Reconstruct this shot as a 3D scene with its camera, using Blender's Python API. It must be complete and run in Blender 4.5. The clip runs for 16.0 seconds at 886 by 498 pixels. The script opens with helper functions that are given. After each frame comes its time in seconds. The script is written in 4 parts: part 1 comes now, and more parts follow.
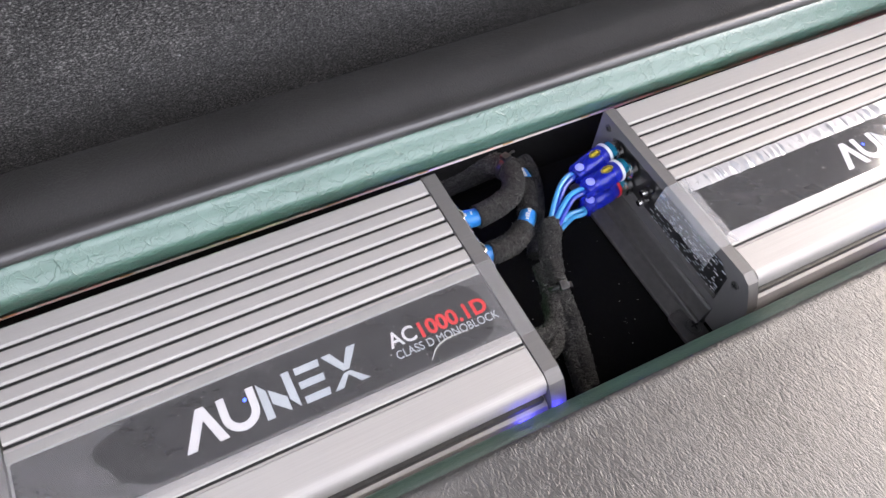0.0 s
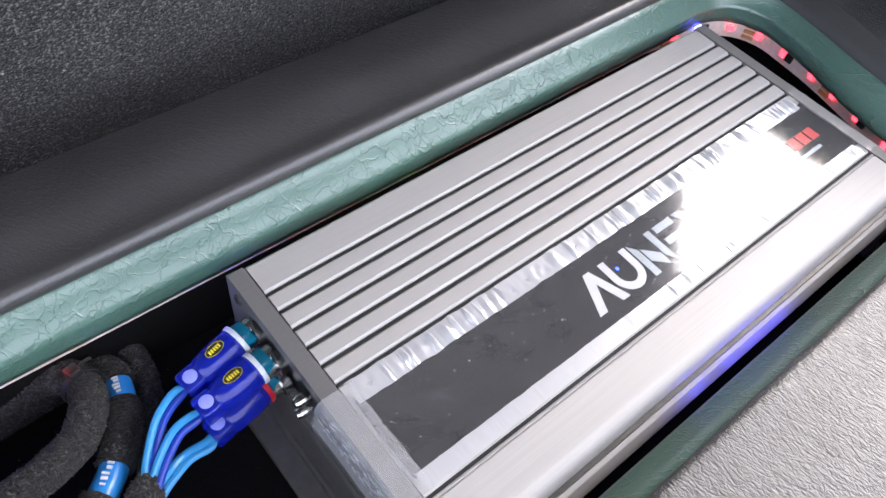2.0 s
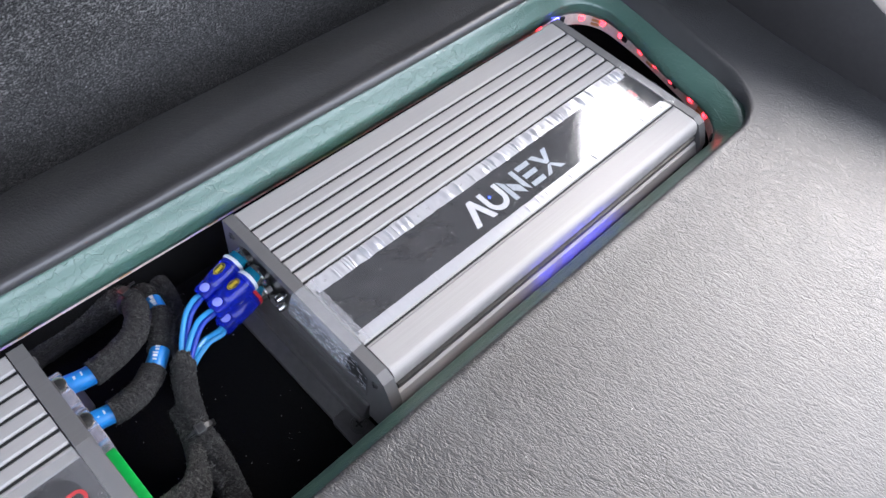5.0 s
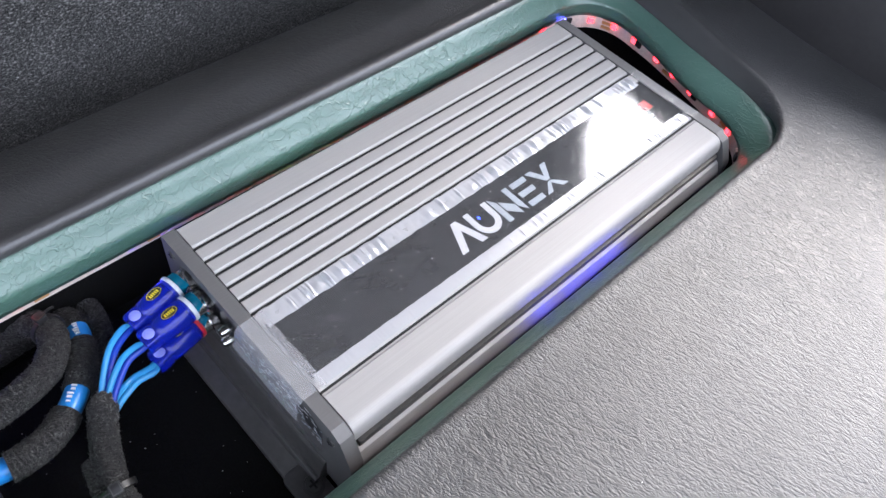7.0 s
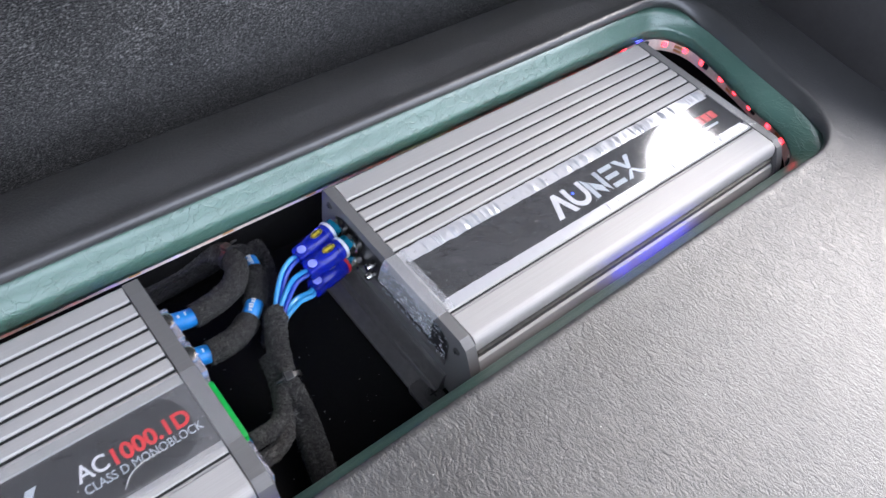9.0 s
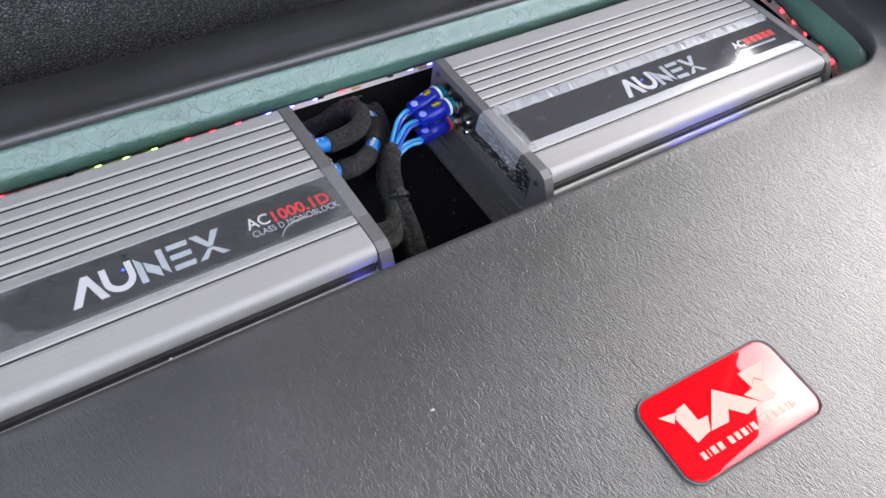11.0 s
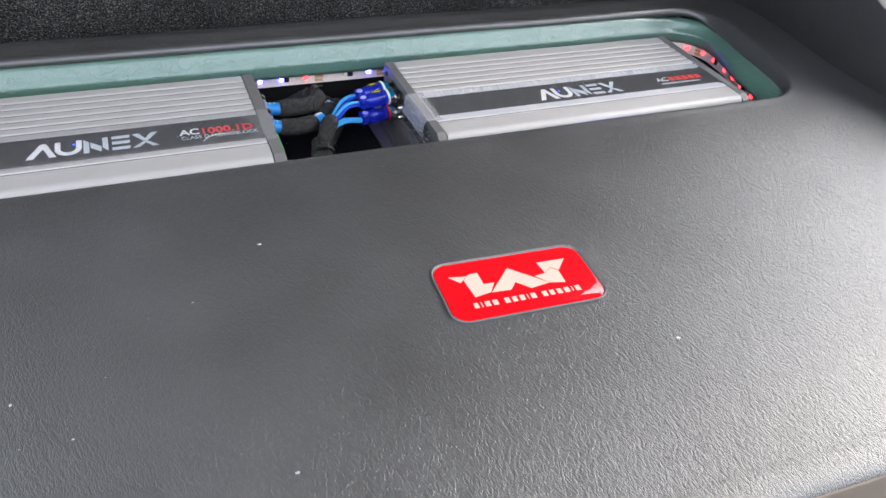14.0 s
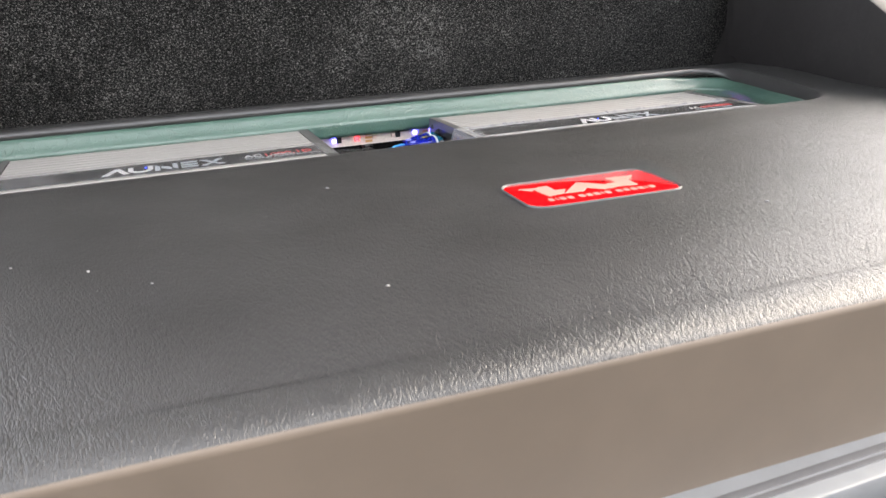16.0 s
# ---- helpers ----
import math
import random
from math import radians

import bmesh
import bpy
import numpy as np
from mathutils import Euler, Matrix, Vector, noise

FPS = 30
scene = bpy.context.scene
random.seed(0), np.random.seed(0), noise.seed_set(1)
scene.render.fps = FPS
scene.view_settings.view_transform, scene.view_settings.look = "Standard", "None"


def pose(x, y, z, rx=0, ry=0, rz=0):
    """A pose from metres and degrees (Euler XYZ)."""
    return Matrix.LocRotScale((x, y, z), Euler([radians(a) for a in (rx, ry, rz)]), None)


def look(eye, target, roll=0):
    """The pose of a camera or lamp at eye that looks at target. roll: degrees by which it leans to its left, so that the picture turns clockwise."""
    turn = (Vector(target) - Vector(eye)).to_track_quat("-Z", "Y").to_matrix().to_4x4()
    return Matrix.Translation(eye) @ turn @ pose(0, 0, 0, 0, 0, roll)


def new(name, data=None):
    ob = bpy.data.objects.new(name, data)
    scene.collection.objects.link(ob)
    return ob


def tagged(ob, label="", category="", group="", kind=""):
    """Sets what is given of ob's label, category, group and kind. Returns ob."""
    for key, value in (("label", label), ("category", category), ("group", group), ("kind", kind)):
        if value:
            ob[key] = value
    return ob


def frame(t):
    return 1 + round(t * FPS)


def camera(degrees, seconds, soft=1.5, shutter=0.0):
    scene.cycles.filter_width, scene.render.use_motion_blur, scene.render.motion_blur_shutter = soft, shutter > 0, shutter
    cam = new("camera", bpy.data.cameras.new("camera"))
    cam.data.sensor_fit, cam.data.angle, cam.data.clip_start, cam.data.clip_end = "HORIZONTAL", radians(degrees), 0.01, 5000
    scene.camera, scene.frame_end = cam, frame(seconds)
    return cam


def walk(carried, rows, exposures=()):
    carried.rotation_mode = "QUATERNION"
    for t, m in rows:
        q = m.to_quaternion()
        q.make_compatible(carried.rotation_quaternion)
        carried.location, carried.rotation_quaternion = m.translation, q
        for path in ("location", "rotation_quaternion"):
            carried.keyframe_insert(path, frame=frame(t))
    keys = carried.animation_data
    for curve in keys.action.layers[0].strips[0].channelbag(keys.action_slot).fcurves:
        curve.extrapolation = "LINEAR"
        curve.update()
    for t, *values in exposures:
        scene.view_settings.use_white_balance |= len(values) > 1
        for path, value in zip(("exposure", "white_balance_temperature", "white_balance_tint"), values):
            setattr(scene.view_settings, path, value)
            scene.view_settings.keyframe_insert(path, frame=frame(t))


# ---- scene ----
cam = camera(61.3, 16.0, shutter=0.12)
PATH = [
    (0, (-0.215, -0.193, 0.271), (0.381, 0.781, -1.371), 5.7),
    (0.5, (-0.19, -0.187, 0.268), (0.457, 0.763, -1.369), 5.5),
    (1, (-0.159, -0.169, 0.238), (0.559, 0.738, -1.394), 6.4),
    (1.5, (-0.098, -0.139, 0.202), (0.73, 0.729, -1.398), 8.1),
    (2, (-0.049, -0.126, 0.204), (0.847, 0.692, -1.386), 10.5),
    (2.5, (-0.089, -0.181, 0.275), (0.803, 0.611, -1.33), 9.9),
    (3, (-0.11, -0.212, 0.296), (0.777, 0.554, -1.325), 10.4),
    (3.5, (-0.108, -0.207, 0.298), (0.781, 0.554, -1.324), 10.3),
    (4, (-0.099, -0.204, 0.298), (0.801, 0.548, -1.321), 10.4),
    (4.2, (-0.098, -0.205, 0.299), (0.808, 0.536, -1.323), 10.2),
    (6.3, (-0.106, -0.191, 0.277), (0.883, 0.514, -1.312), 11.1),
    (6.5, (-0.101, -0.2, 0.28), (0.882, 0.516, -1.308), 11.2),
    (7, (-0.064, -0.184, 0.25), (0.897, 0.565, -1.337), 11.2),
    (7.5, (-0.12, -0.207, 0.278), (0.835, 0.579, -1.294), 11.2),
    (8, (-0.153, -0.206, 0.285), (0.79, 0.608, -1.279), 10.7),
    (8.5, (-0.104, -0.194, 0.277), (0.848, 0.663, -1.259), 10.0),
    (9, (-0.144, -0.214, 0.283), (0.789, 0.653, -1.259), 10.7),
    (9.5, (-0.219, -0.244, 0.295), (0.669, 0.649, -1.259), 10.6),
    (9.7, (-0.226, -0.253, 0.294), (0.637, 0.654, -1.265), 10.2),
    (11.8, (-0.232, -0.337, 0.27), (0.571, 0.73, -1.219), 8.2),
    (12, (-0.24, -0.345, 0.251), (0.568, 0.751, -1.214), 8.1),
    (12.5, (-0.267, -0.381, 0.243), (0.534, 0.802, -1.157), 7.3),
    (13, (-0.257, -0.423, 0.225), (0.505, 0.864, -1.103), 6.5),
    (13.5, (-0.2, -0.481, 0.262), (0.505, 0.899, -1.003), 5.7),
    (14, (-0.168, -0.501, 0.24), (0.485, 0.932, -0.993), 5.4),
    (14.5, (-0.179, -0.483, 0.271), (0.436, 0.984, -0.941), 4.7),
    (15, (-0.181, -0.479, 0.27), (0.43, 1.006, -0.922), 4.2),
    (15.5, (-0.2, -0.513, 0.21), (0.444, 1.088, -0.801), 2.0),
    (15.6, (-0.201, -0.527, 0.184), (0.446, 1.12, -0.748), 0.9),
    (15.7, (-0.201, -0.539, 0.156), (0.448, 1.152, -0.693), -0.3),
    (15.8, (-0.202, -0.547, 0.136), (0.452, 1.172, -0.65), -1.0),
    (15.9, (-0.204, -0.554, 0.122), (0.453, 1.185, -0.614), -1.6),
    (16, (-0.207, -0.562, 0.101), (0.456, 1.198, -0.578), -2.2),
]
walk(cam, [(t, look(eye, target, roll)) for t, eye, target, roll in PATH], exposures=[(0.0, 2.68, 6600, 15), (3.0, 2.42, 6050, 13), (9.0, 2.46, 6000, 12), (12.0, 2.30, 6200, 11), (14.5, 2.44, 6250, 9), (16.0, 2.5, 6900, 10)])

# ---- world and light ----
world = bpy.data.worlds.new("sky")
scene.world = world
world.use_nodes = True
wn, wl = world.node_tree.nodes, world.node_tree.links
sky = wn.new("ShaderNodeTexSky")
sky.sky_type, sky.sun_disc = "NISHITA", False
sky.sun_elevation, sky.sun_rotation = radians(35), radians(87)
sky.dust_density, sky.air_density = 5.0, 1.0
veil = wn.new("ShaderNodeMixRGB")  # even overcast over the clear sky
veil.inputs["Fac"].default_value = 0.65
veil.inputs["Color2"].default_value = (6.0, 6.1, 6.5, 1)
wl.new(sky.outputs[0], veil.inputs["Color1"])
wl.new(veil.outputs[0], wn["Background"].inputs[0])
wn["Background"].inputs[1].default_value = 0.138

sun = new("sun", bpy.data.lights.new("sun", "SUN"))
sun.data.energy, sun.data.angle, sun.data.color = 0.6, radians(60), (1.0, 0.985, 0.97)
sun.matrix_world = look((1.0, 0.05, 0.70), (0.0, 0.0, 0.0))


# ---- materials ----
def material(name):
    m = bpy.data.materials.new(name)
    m.use_nodes = True
    return m, m.node_tree.nodes, m.node_tree.links, m.node_tree.nodes["Principled BSDF"]


def coords(n, l, scale=(1, 1, 1), turn=0.0):
    tc, rt, mp = n.new("ShaderNodeTexCoord"), n.new("ShaderNodeMapping"), n.new("ShaderNodeMapping")
    rt.inputs["Rotation"].default_value = (0, 0, radians(turn))
    mp.inputs["Scale"].default_value = scale
    l.new(tc.outputs["Object"], rt.inputs["Vector"])
    l.new(rt.outputs["Vector"], mp.inputs["Vector"])
    return mp.outputs["Vector"]


def noise_tex(n, l, vec, scale, detail=4.0, rough=0.55):
    t = n.new("ShaderNodeTexNoise")
    t.inputs["Scale"].default_value, t.inputs["Detail"].default_value, t.inputs["Roughness"].default_value = scale, detail, rough
    l.new(vec, t.inputs["Vector"])
    return t.outputs["Fac"]


def ramp(n, l, fac, stops):
    r = n.new("ShaderNodeValToRGB")
    e = r.color_ramp.elements
    e[0].position, e[0].color = stops[0][0], (*stops[0][1], 1)
    e[1].position, e[1].color = stops[-1][0], (*stops[-1][1], 1)
    for p, c in stops[1:-1]:
        x = e.new(p)
        x.color = (*c, 1)
    l.new(fac, r.inputs["Fac"])
    return r.outputs["Color"]


def bump(n, l, height, strength, distance, base=None):
    b = n.new("ShaderNodeBump")
    b.inputs["Strength"].default_value, b.inputs["Distance"].default_value = strength, distance
    l.new(height, b.inputs["Height"])
    if base:
        l.new(base, b.inputs["Normal"])
    return b.outputs["Normal"]


def math_node(n, l, op, a, b):
    m = n.new("ShaderNodeMath")
    m.operation = op
    for i, v in enumerate((a, b)):
        if isinstance(v, (int, float)):
            m.inputs[i].default_value = v
        else:
            l.new(v, m.inputs[i])
    return m.outputs[0]


def plain(name, color, rough=0.5, metal=0.0, vary=0.15, grain=400.0, relief=0.0):
    """A surface with blotches at two scales and a fine relief."""
    m, n, l, b = material(name)
    v = coords(n, l)
    f = math_node(n, l, "MULTIPLY", noise_tex(n, l, v, grain / 8, 3), noise_tex(n, l, v, grain, 4))
    lo, hi = [c * (1 - vary) for c in color], [min(1, c * (1 + vary)) for c in color]
    l.new(ramp(n, l, f, [(0.12, lo), (0.42, hi)]), b.inputs["Base Color"])
    r = n.new("ShaderNodeMapRange")
    r.inputs["To Min"].default_value, r.inputs["To Max"].default_value = rough * 0.85, min(1, rough * 1.15)
    l.new(noise_tex(n, l, v, grain / 3, 4), r.inputs["Value"])
    l.new(r.outputs[0], b.inputs["Roughness"])
    b.inputs["Metallic"].default_value = metal
    if relief:
        l.new(bump(n, l, noise_tex(n, l, v, grain * 2, 3), 0.6, relief), b.inputs["Normal"])
    return m


def leather(name, lo, hi, rough, cell=620.0, depth=0.00022, turn=80.0, long=0.5):
    """Embossed artificial leather: small drawn-out cells, longer creases, soft blotches."""
    m, n, l, b = material(name)
    v = coords(n, l, (long, 1.0, 1.0), turn)
    warp = n.new("ShaderNodeTexNoise")
    warp.inputs["Scale"].default_value, warp.inputs["Detail"].default_value = cell / 6, 3
    l.new(v, warp.inputs["Vector"])
    mix = n.new("ShaderNodeVectorMath")
    mix.operation = "MULTIPLY_ADD"
    mix.inputs[1].default_value = (1.8 / cell, 1.8 / cell, 0.0)
    l.new(warp.outputs["Color"], mix.inputs[0])
    l.new(v, mix.inputs[2])
    def folds(angle, size, stretch):
        q = n.new("ShaderNodeMapping")
        q.inputs["Rotation"].default_value = (0, 0, radians(angle))
        q2 = n.new("ShaderNodeMapping")
        q2.inputs["Scale"].default_value = (stretch, 1.0, 1.0)
        l.new(mix.outputs[0], q.inputs["Vector"])
        l.new(q.outputs["Vector"], q2.inputs["Vector"])
        return ramp(n, l, noise_tex(n, l, q2.outputs["Vector"], size, 1.5, 0.5), [(0.38, (0, 0, 0)), (0.47, (0.72, 0.72, 0.72)), (0.62, (1, 1, 1))])
    h = math_node(n, l, "MINIMUM", folds(0, cell, 0.9), folds(24, cell * 0.8, 0.60))
    h = math_node(n, l, "ADD", h, math_node(n, l, "MULTIPLY", noise_tex(n, l, v, cell * 0.12, 1, 0.5), 0.8))
    nb = bump(n, l, h, 0.6, depth)
    for off, size, slim, deep in ((-8, cell / 5, 0.16, 0.45), (-14, cell / 3.0, 0.36, 0.6), (26, cell / 3.4, 0.42, 0.6)):
        v3 = coords(n, l, (slim, 1.0, 1.0), turn + off)
        line = ramp(n, l, noise_tex(n, l, v3, size, 2, 0.55), [(0.445, (1, 1, 1)), (0.5, (0, 0, 0)), (0.555, (1, 1, 1))])
        nb = bump(n, l, line, deep, depth, nb)
    l.new(nb, b.inputs["Normal"])
    l.new(ramp(n, l, noise_tex(n, l, coords(n, l), 14, 5), [(0.3, lo), (0.7, hi)]), b.inputs["Base Color"])
    r = n.new("ShaderNodeMapRange")
    r.inputs["To Min"].default_value, r.inputs["To Max"].default_value = rough - 0.05, rough + 0.07
    l.new(noise_tex(n, l, coords(n, l), 30, 5), r.inputs["Value"])
    l.new(r.outputs[0], b.inputs["Roughness"])
    b.inputs["Specular IOR Level"].default_value = 0.8
    return m


def cracked(name, lo, hi, rough):
    """Thin glossy leather with fine branching cracks that come and go in patches."""
    m, n, l, b = material(name)
    v = coords(n, l)
    nb = bump(n, l, noise_tex(n, l, v, 1500, 2, 0.5), 0.25, 0.00005)
    for turn, size, slim, deep, seed in ((62, 95, 0.20, 0.9, 31), (125, 120, 0.22, 0.9, 47), (90, 210, 0.18, 0.8, 64), (38, 150, 0.22, 0.7, 38)):
        q = coords(n, l, (slim, 1.0, 0.9), turn)
        line = ramp(n, l, noise_tex(n, l, q, size, 2.5, 0.5), [(0.476, (0, 0, 0)), (0.5, (1, 1, 1)), (0.512, (0, 0, 0))])
        patch = ramp(n, l, noise_tex(n, l, v, seed, 2), [(0.34, (0, 0, 0)), (0.56, (1, 1, 1))])
        nb = bump(n, l, math_node(n, l, "MULTIPLY", line, patch), deep, 0.00022, nb)
    l.new(nb, b.inputs["Normal"])
    l.new(ramp(n, l, noise_tex(n, l, v, 18, 5), [(0.3, lo), (0.7, hi)]), b.inputs["Base Color"])
    r = n.new("ShaderNodeMapRange")
    r.inputs["To Min"].default_value, r.inputs["To Max"].default_value = rough - 0.05, rough + 0.08
    l.new(noise_tex(n, l, v, 40, 5), r.inputs["Value"])
    l.new(r.outputs[0], b.inputs["Roughness"])
    b.inputs["Specular IOR Level"].default_value = 0.9
    b.inputs["Coat Weight"].default_value, b.inputs["Coat Roughness"].default_value = 0.6, 0.28
    return m


def felt(name, lo, hi, scale=900.0, relief=0.0008, hairs=0.22, sheen=0.25):
    m, n, l, b = material(name)
    v = coords(n, l)
    f = noise_tex(n, l, v, scale, 5, 0.75)
    hair = ramp(n, l, noise_tex(n, l, coords(n, l, (0.12, 1, 1), 30), scale * 1.4, 3, 0.7), [(0.5, (0, 0, 0)), (0.72, (1, 1, 1))])
    f = math_node(n, l, "ADD", f, math_node(n, l, "MULTIPLY", hair, hairs))
    l.new(ramp(n, l, f, [(0.42, lo), (0.82, hi)]), b.inputs["Base Color"])
    l.new(bump(n, l, f, 1.0, relief), b.inputs["Normal"])
    b.inputs["Roughness"].default_value = 0.95
    b.inputs["Specular IOR Level"].default_value = 0.15
    b.inputs["Sheen Weight"].default_value = sheen
    return m


def carpet(name):
    """Short black needle felt with pale fibre ends and worn patches."""
    m, n, l, b = material(name)
    v = coords(n, l)
    f = noise_tex(n, l, v, 780, 3, 0.7)
    worn = noise_tex(n, l, v, 9, 4, 0.6)
    f2 = math_node(n, l, "ADD", f, math_node(n, l, "MULTIPLY", math_node(n, l, "SUBTRACT", worn, 0.5), 0.17))
    for turn, size in ((70, 60), (25, 95)):
        q = coords(n, l, (0.30, 1.0, 1.0), turn)
        rub = ramp(n, l, noise_tex(n, l, q, size, 3, 0.6), [(0.47, (0, 0, 0)), (0.5, (1, 1, 1)), (0.53, (0, 0, 0))])
        where = ramp(n, l, noise_tex(n, l, v, 11, 2), [(0.52, (0, 0, 0)), (0.66, (1, 1, 1))])
        f2 = math_node(n, l, "ADD", f2, math_node(n, l, "MULTIPLY", math_node(n, l, "MULTIPLY", rub, where), 0.06))
    l.new(ramp(n, l, f2, [(0.43, (0.004, 0.004, 0.004)), (0.56, (0.038, 0.037, 0.036)), (0.70, (0.28, 0.275, 0.265))]), b.inputs["Base Color"])
    l.new(bump(n, l, f, 1.0, 0.0012), b.inputs["Normal"])
    b.inputs["Roughness"].default_value = 0.95
    b.inputs["Specular IOR Level"].default_value = 0.1
    b.inputs["Sheen Weight"].default_value = 0.20
    b.inputs["Sheen Roughness"].default_value = 0.35
    b.inputs["Sheen Tint"].default_value = (0.9, 0.9, 0.9, 1)
    return m


def brushed(name, color, rough, turn=0.0):
    """Anodised aluminium with fine drawing lines along x."""
    m, n, l, b = material(name)
    v = coords(n, l, (4, 900, 900), turn)
    f = noise_tex(n, l, v, 3.0, 5, 0.6)
    spot = noise_tex(n, l, coords(n, l), 60, 4)
    l.new(ramp(n, l, f, [(0.3, [c * 0.93 for c in color]), (0.7, [c * 1.05 for c in color])]), b.inputs["Base Color"])
    b.inputs["Metallic"].default_value = 0.3
    b.inputs["Specular IOR Level"].default_value = 0.32
    r = n.new("ShaderNodeMapRange")
    r.inputs["To Min"].default_value, r.inputs["To Max"].default_value = rough - 0.06, rough + 0.08
    l.new(spot, r.inputs["Value"])
    l.new(r.outputs[0], b.inputs["Roughness"])
    l.new(bump(n, l, f, 0.25, 0.00005), b.inputs["Normal"])
    return m


def glow(name, color, strength):
    m, n, l, b = material(name)
    b.inputs["Base Color"].default_value = (*color, 1)
    b.inputs["Emission Color"].default_value = (*color, 1)
    b.inputs["Emission Strength"].default_value = strength
    return m


def tinted(name, color, rough=0.15, trans=0.6):
    m, n, l, b = material(name)
    b.inputs["Base Color"].default_value = (*color, 1)
    b.inputs["Roughness"].default_value = rough
    b.inputs["Transmission Weight"].default_value = trans
    b.inputs["IOR"].default_value = 1.45
    v = coords(n, l)
    l.new(bump(n, l, noise_tex(n, l, v, 300, 3), 0.15, 0.0004), b.inputs["Normal"])
    return m


def clear_film(name, gloss, rough, milk=0.0, ripple=0.0006):
    m, n, l, b = material(name)
    out = n["Material Output"]
    tr, gl, mx = n.new("ShaderNodeBsdfTransparent"), n.new("ShaderNodeBsdfGlossy"), n.new("ShaderNodeMixShader")
    gl.inputs["Roughness"].default_value = rough
    mx.inputs[0].default_value = gloss
    l.new(bump(n, l, noise_tex(n, l, coords(n, l), 90, 2), 0.4, ripple), gl.inputs["Normal"])
    base = tr.outputs[0]
    if milk:
        di, m2 = n.new("ShaderNodeBsdfDiffuse"), n.new("ShaderNodeMixShader")
        di.inputs["Color"].default_value = (0.85, 0.85, 0.88, 1)
        m2.inputs[0].default_value = milk
        l.new(tr.outputs[0], m2.inputs[1])
        l.new(di.outputs[0], m2.inputs[2])
        base = m2.outputs[0]
    l.new(base, mx.inputs[1])
    l.new(gl.outputs[0], mx.inputs[2])
    l.new(mx.outputs[0], out.inputs["Surface"])
    return m


def sticker_mat(name):
    """Glossy black label under dusty, scuffed film."""
    m, n, l, b = material(name)
    v = coords(n, l)
    dust = ramp(n, l, noise_tex(n, l, v, 700, 3, 0.7), [(0.66, (0, 0, 0)), (0.73, (1, 1, 1))])
    smear = noise_tex(n, l, coords(n, l, (1, 2.2, 1), 20), 26, 6, 0.65)
    base = ramp(n, l, smear, [(0.35, (0.010, 0.010, 0.011)), (0.62, (0.020, 0.020, 0.022)), (0.85, (0.06, 0.06, 0.062))])
    mx = n.new("ShaderNodeMixRGB")
    mx.inputs["Color2"].default_value = (0.30, 0.30, 0.30, 1)
    l.new(math_node(n, l, "MULTIPLY", dust, 0.6), mx.inputs["Fac"])
    l.new(base, mx.inputs["Color1"])
    l.new(mx.outputs[0], b.inputs["Base Color"])
    r = n.new("ShaderNodeMapRange")
    r.inputs["To Min"].default_value, r.inputs["To Max"].default_value = 0.07, 0.17
    l.new(smear, r.inputs["Value"])
    l.new(r.outputs[0], b.inputs["Roughness"])
    l.new(bump(n, l, noise_tex(n, l, v, 30, 2), 0.02, 0.0003), b.inputs["Normal"])
    return m


LEATHER = leather("grey_leather", (0.036, 0.0355, 0.0355), (0.054, 0.0535, 0.0540), 0.38, 1450.0, 0.00014, long=0.40)
EDGE_LEATHER = leather("stretched_grey_leather", (0.036, 0.0355, 0.0355), (0.054, 0.0535, 0.0540), 0.30, 1100.0, 0.00004)
GREEN = cracked("green_leather", (0.052, 0.112, 0.088), (0.075, 0.150, 0.118), 0.32)
TAN = plain("tan_vinyl", (0.18, 0.143, 0.11), 0.45, 0, 0.08, 40)
CARPET = carpet("black_carpet")
PIT = felt("black_lining", (0.002, 0.002, 0.002), (0.009, 0.009, 0.0095), 1500, 0.0006, 0.0, 0.0)
PLASTIC = plain("dark_trim_plastic", (0.026, 0.024, 0.0245), 0.55, 0, 0.12, 300, 0.0001)
ALU = brushed("silver_anodised", (0.360, 0.350, 0.340), 0.60)
ALU_DARK = brushed("grey_anodised", (0.145, 0.142, 0.140), 0.48)
FLANGE = plain("dark_grey_paint", (0.060, 0.057, 0.056), 0.48, 0, 0.2, 300, 0.0001)
# black that stands in for shade in case grooves and screw slots
RECESS_SHADE = plain("recess_shade", (0.008, 0.008, 0.008), 0.8)
STICKER = sticker_mat("black_label")
PRINT_WHITE = plain("white_print", (0.60, 0.60, 0.62), 0.3, 0, 0.05, 200)
PRINT_GREY = plain("grey_print", (0.42, 0.46, 0.50), 0.25, 0.0, 0.08, 200)
PRINT_RED = plain("red_print", (0.62, 0.015, 0.02), 0.3, 0, 0.1, 200)
FILM = clear_film("clear_film", 0.13, 0.09, 0.05, 0.00001)
FILM_MARGIN = clear_film("scuffed_film", 0.08, 0.25, 0.07)
FILM_FLAP = clear_film("hazy_film", 0.22, 0.22, 0.26)
FILM_EDGE = clear_film("crinkled_film", 0.34, 0.27, 0.55)
BLACK = plain("black_plastic", (0.012, 0.012, 0.013), 0.4, 0, 0.2, 400)
STEEL = plain("dark_steel", (0.075, 0.073, 0.072), 0.45, 0.6, 0.2, 300)
CHROME = plain("bright_nickel", (0.65, 0.64, 0.62), 0.2, 1.0, 0.05, 300)
CLEAR = tinted("clear_plastic", (0.80, 0.80, 0.92), 0.15, 0.75)
BLUE_JACKET = plain("blue_cable_jacket", (0.02, 0.20, 0.55), 0.32, 0, 0.1, 300)
BLUE_PLUG = tinted("blue_translucent_plastic", (0.020, 0.04, 0.66), 0.12, 0.65)
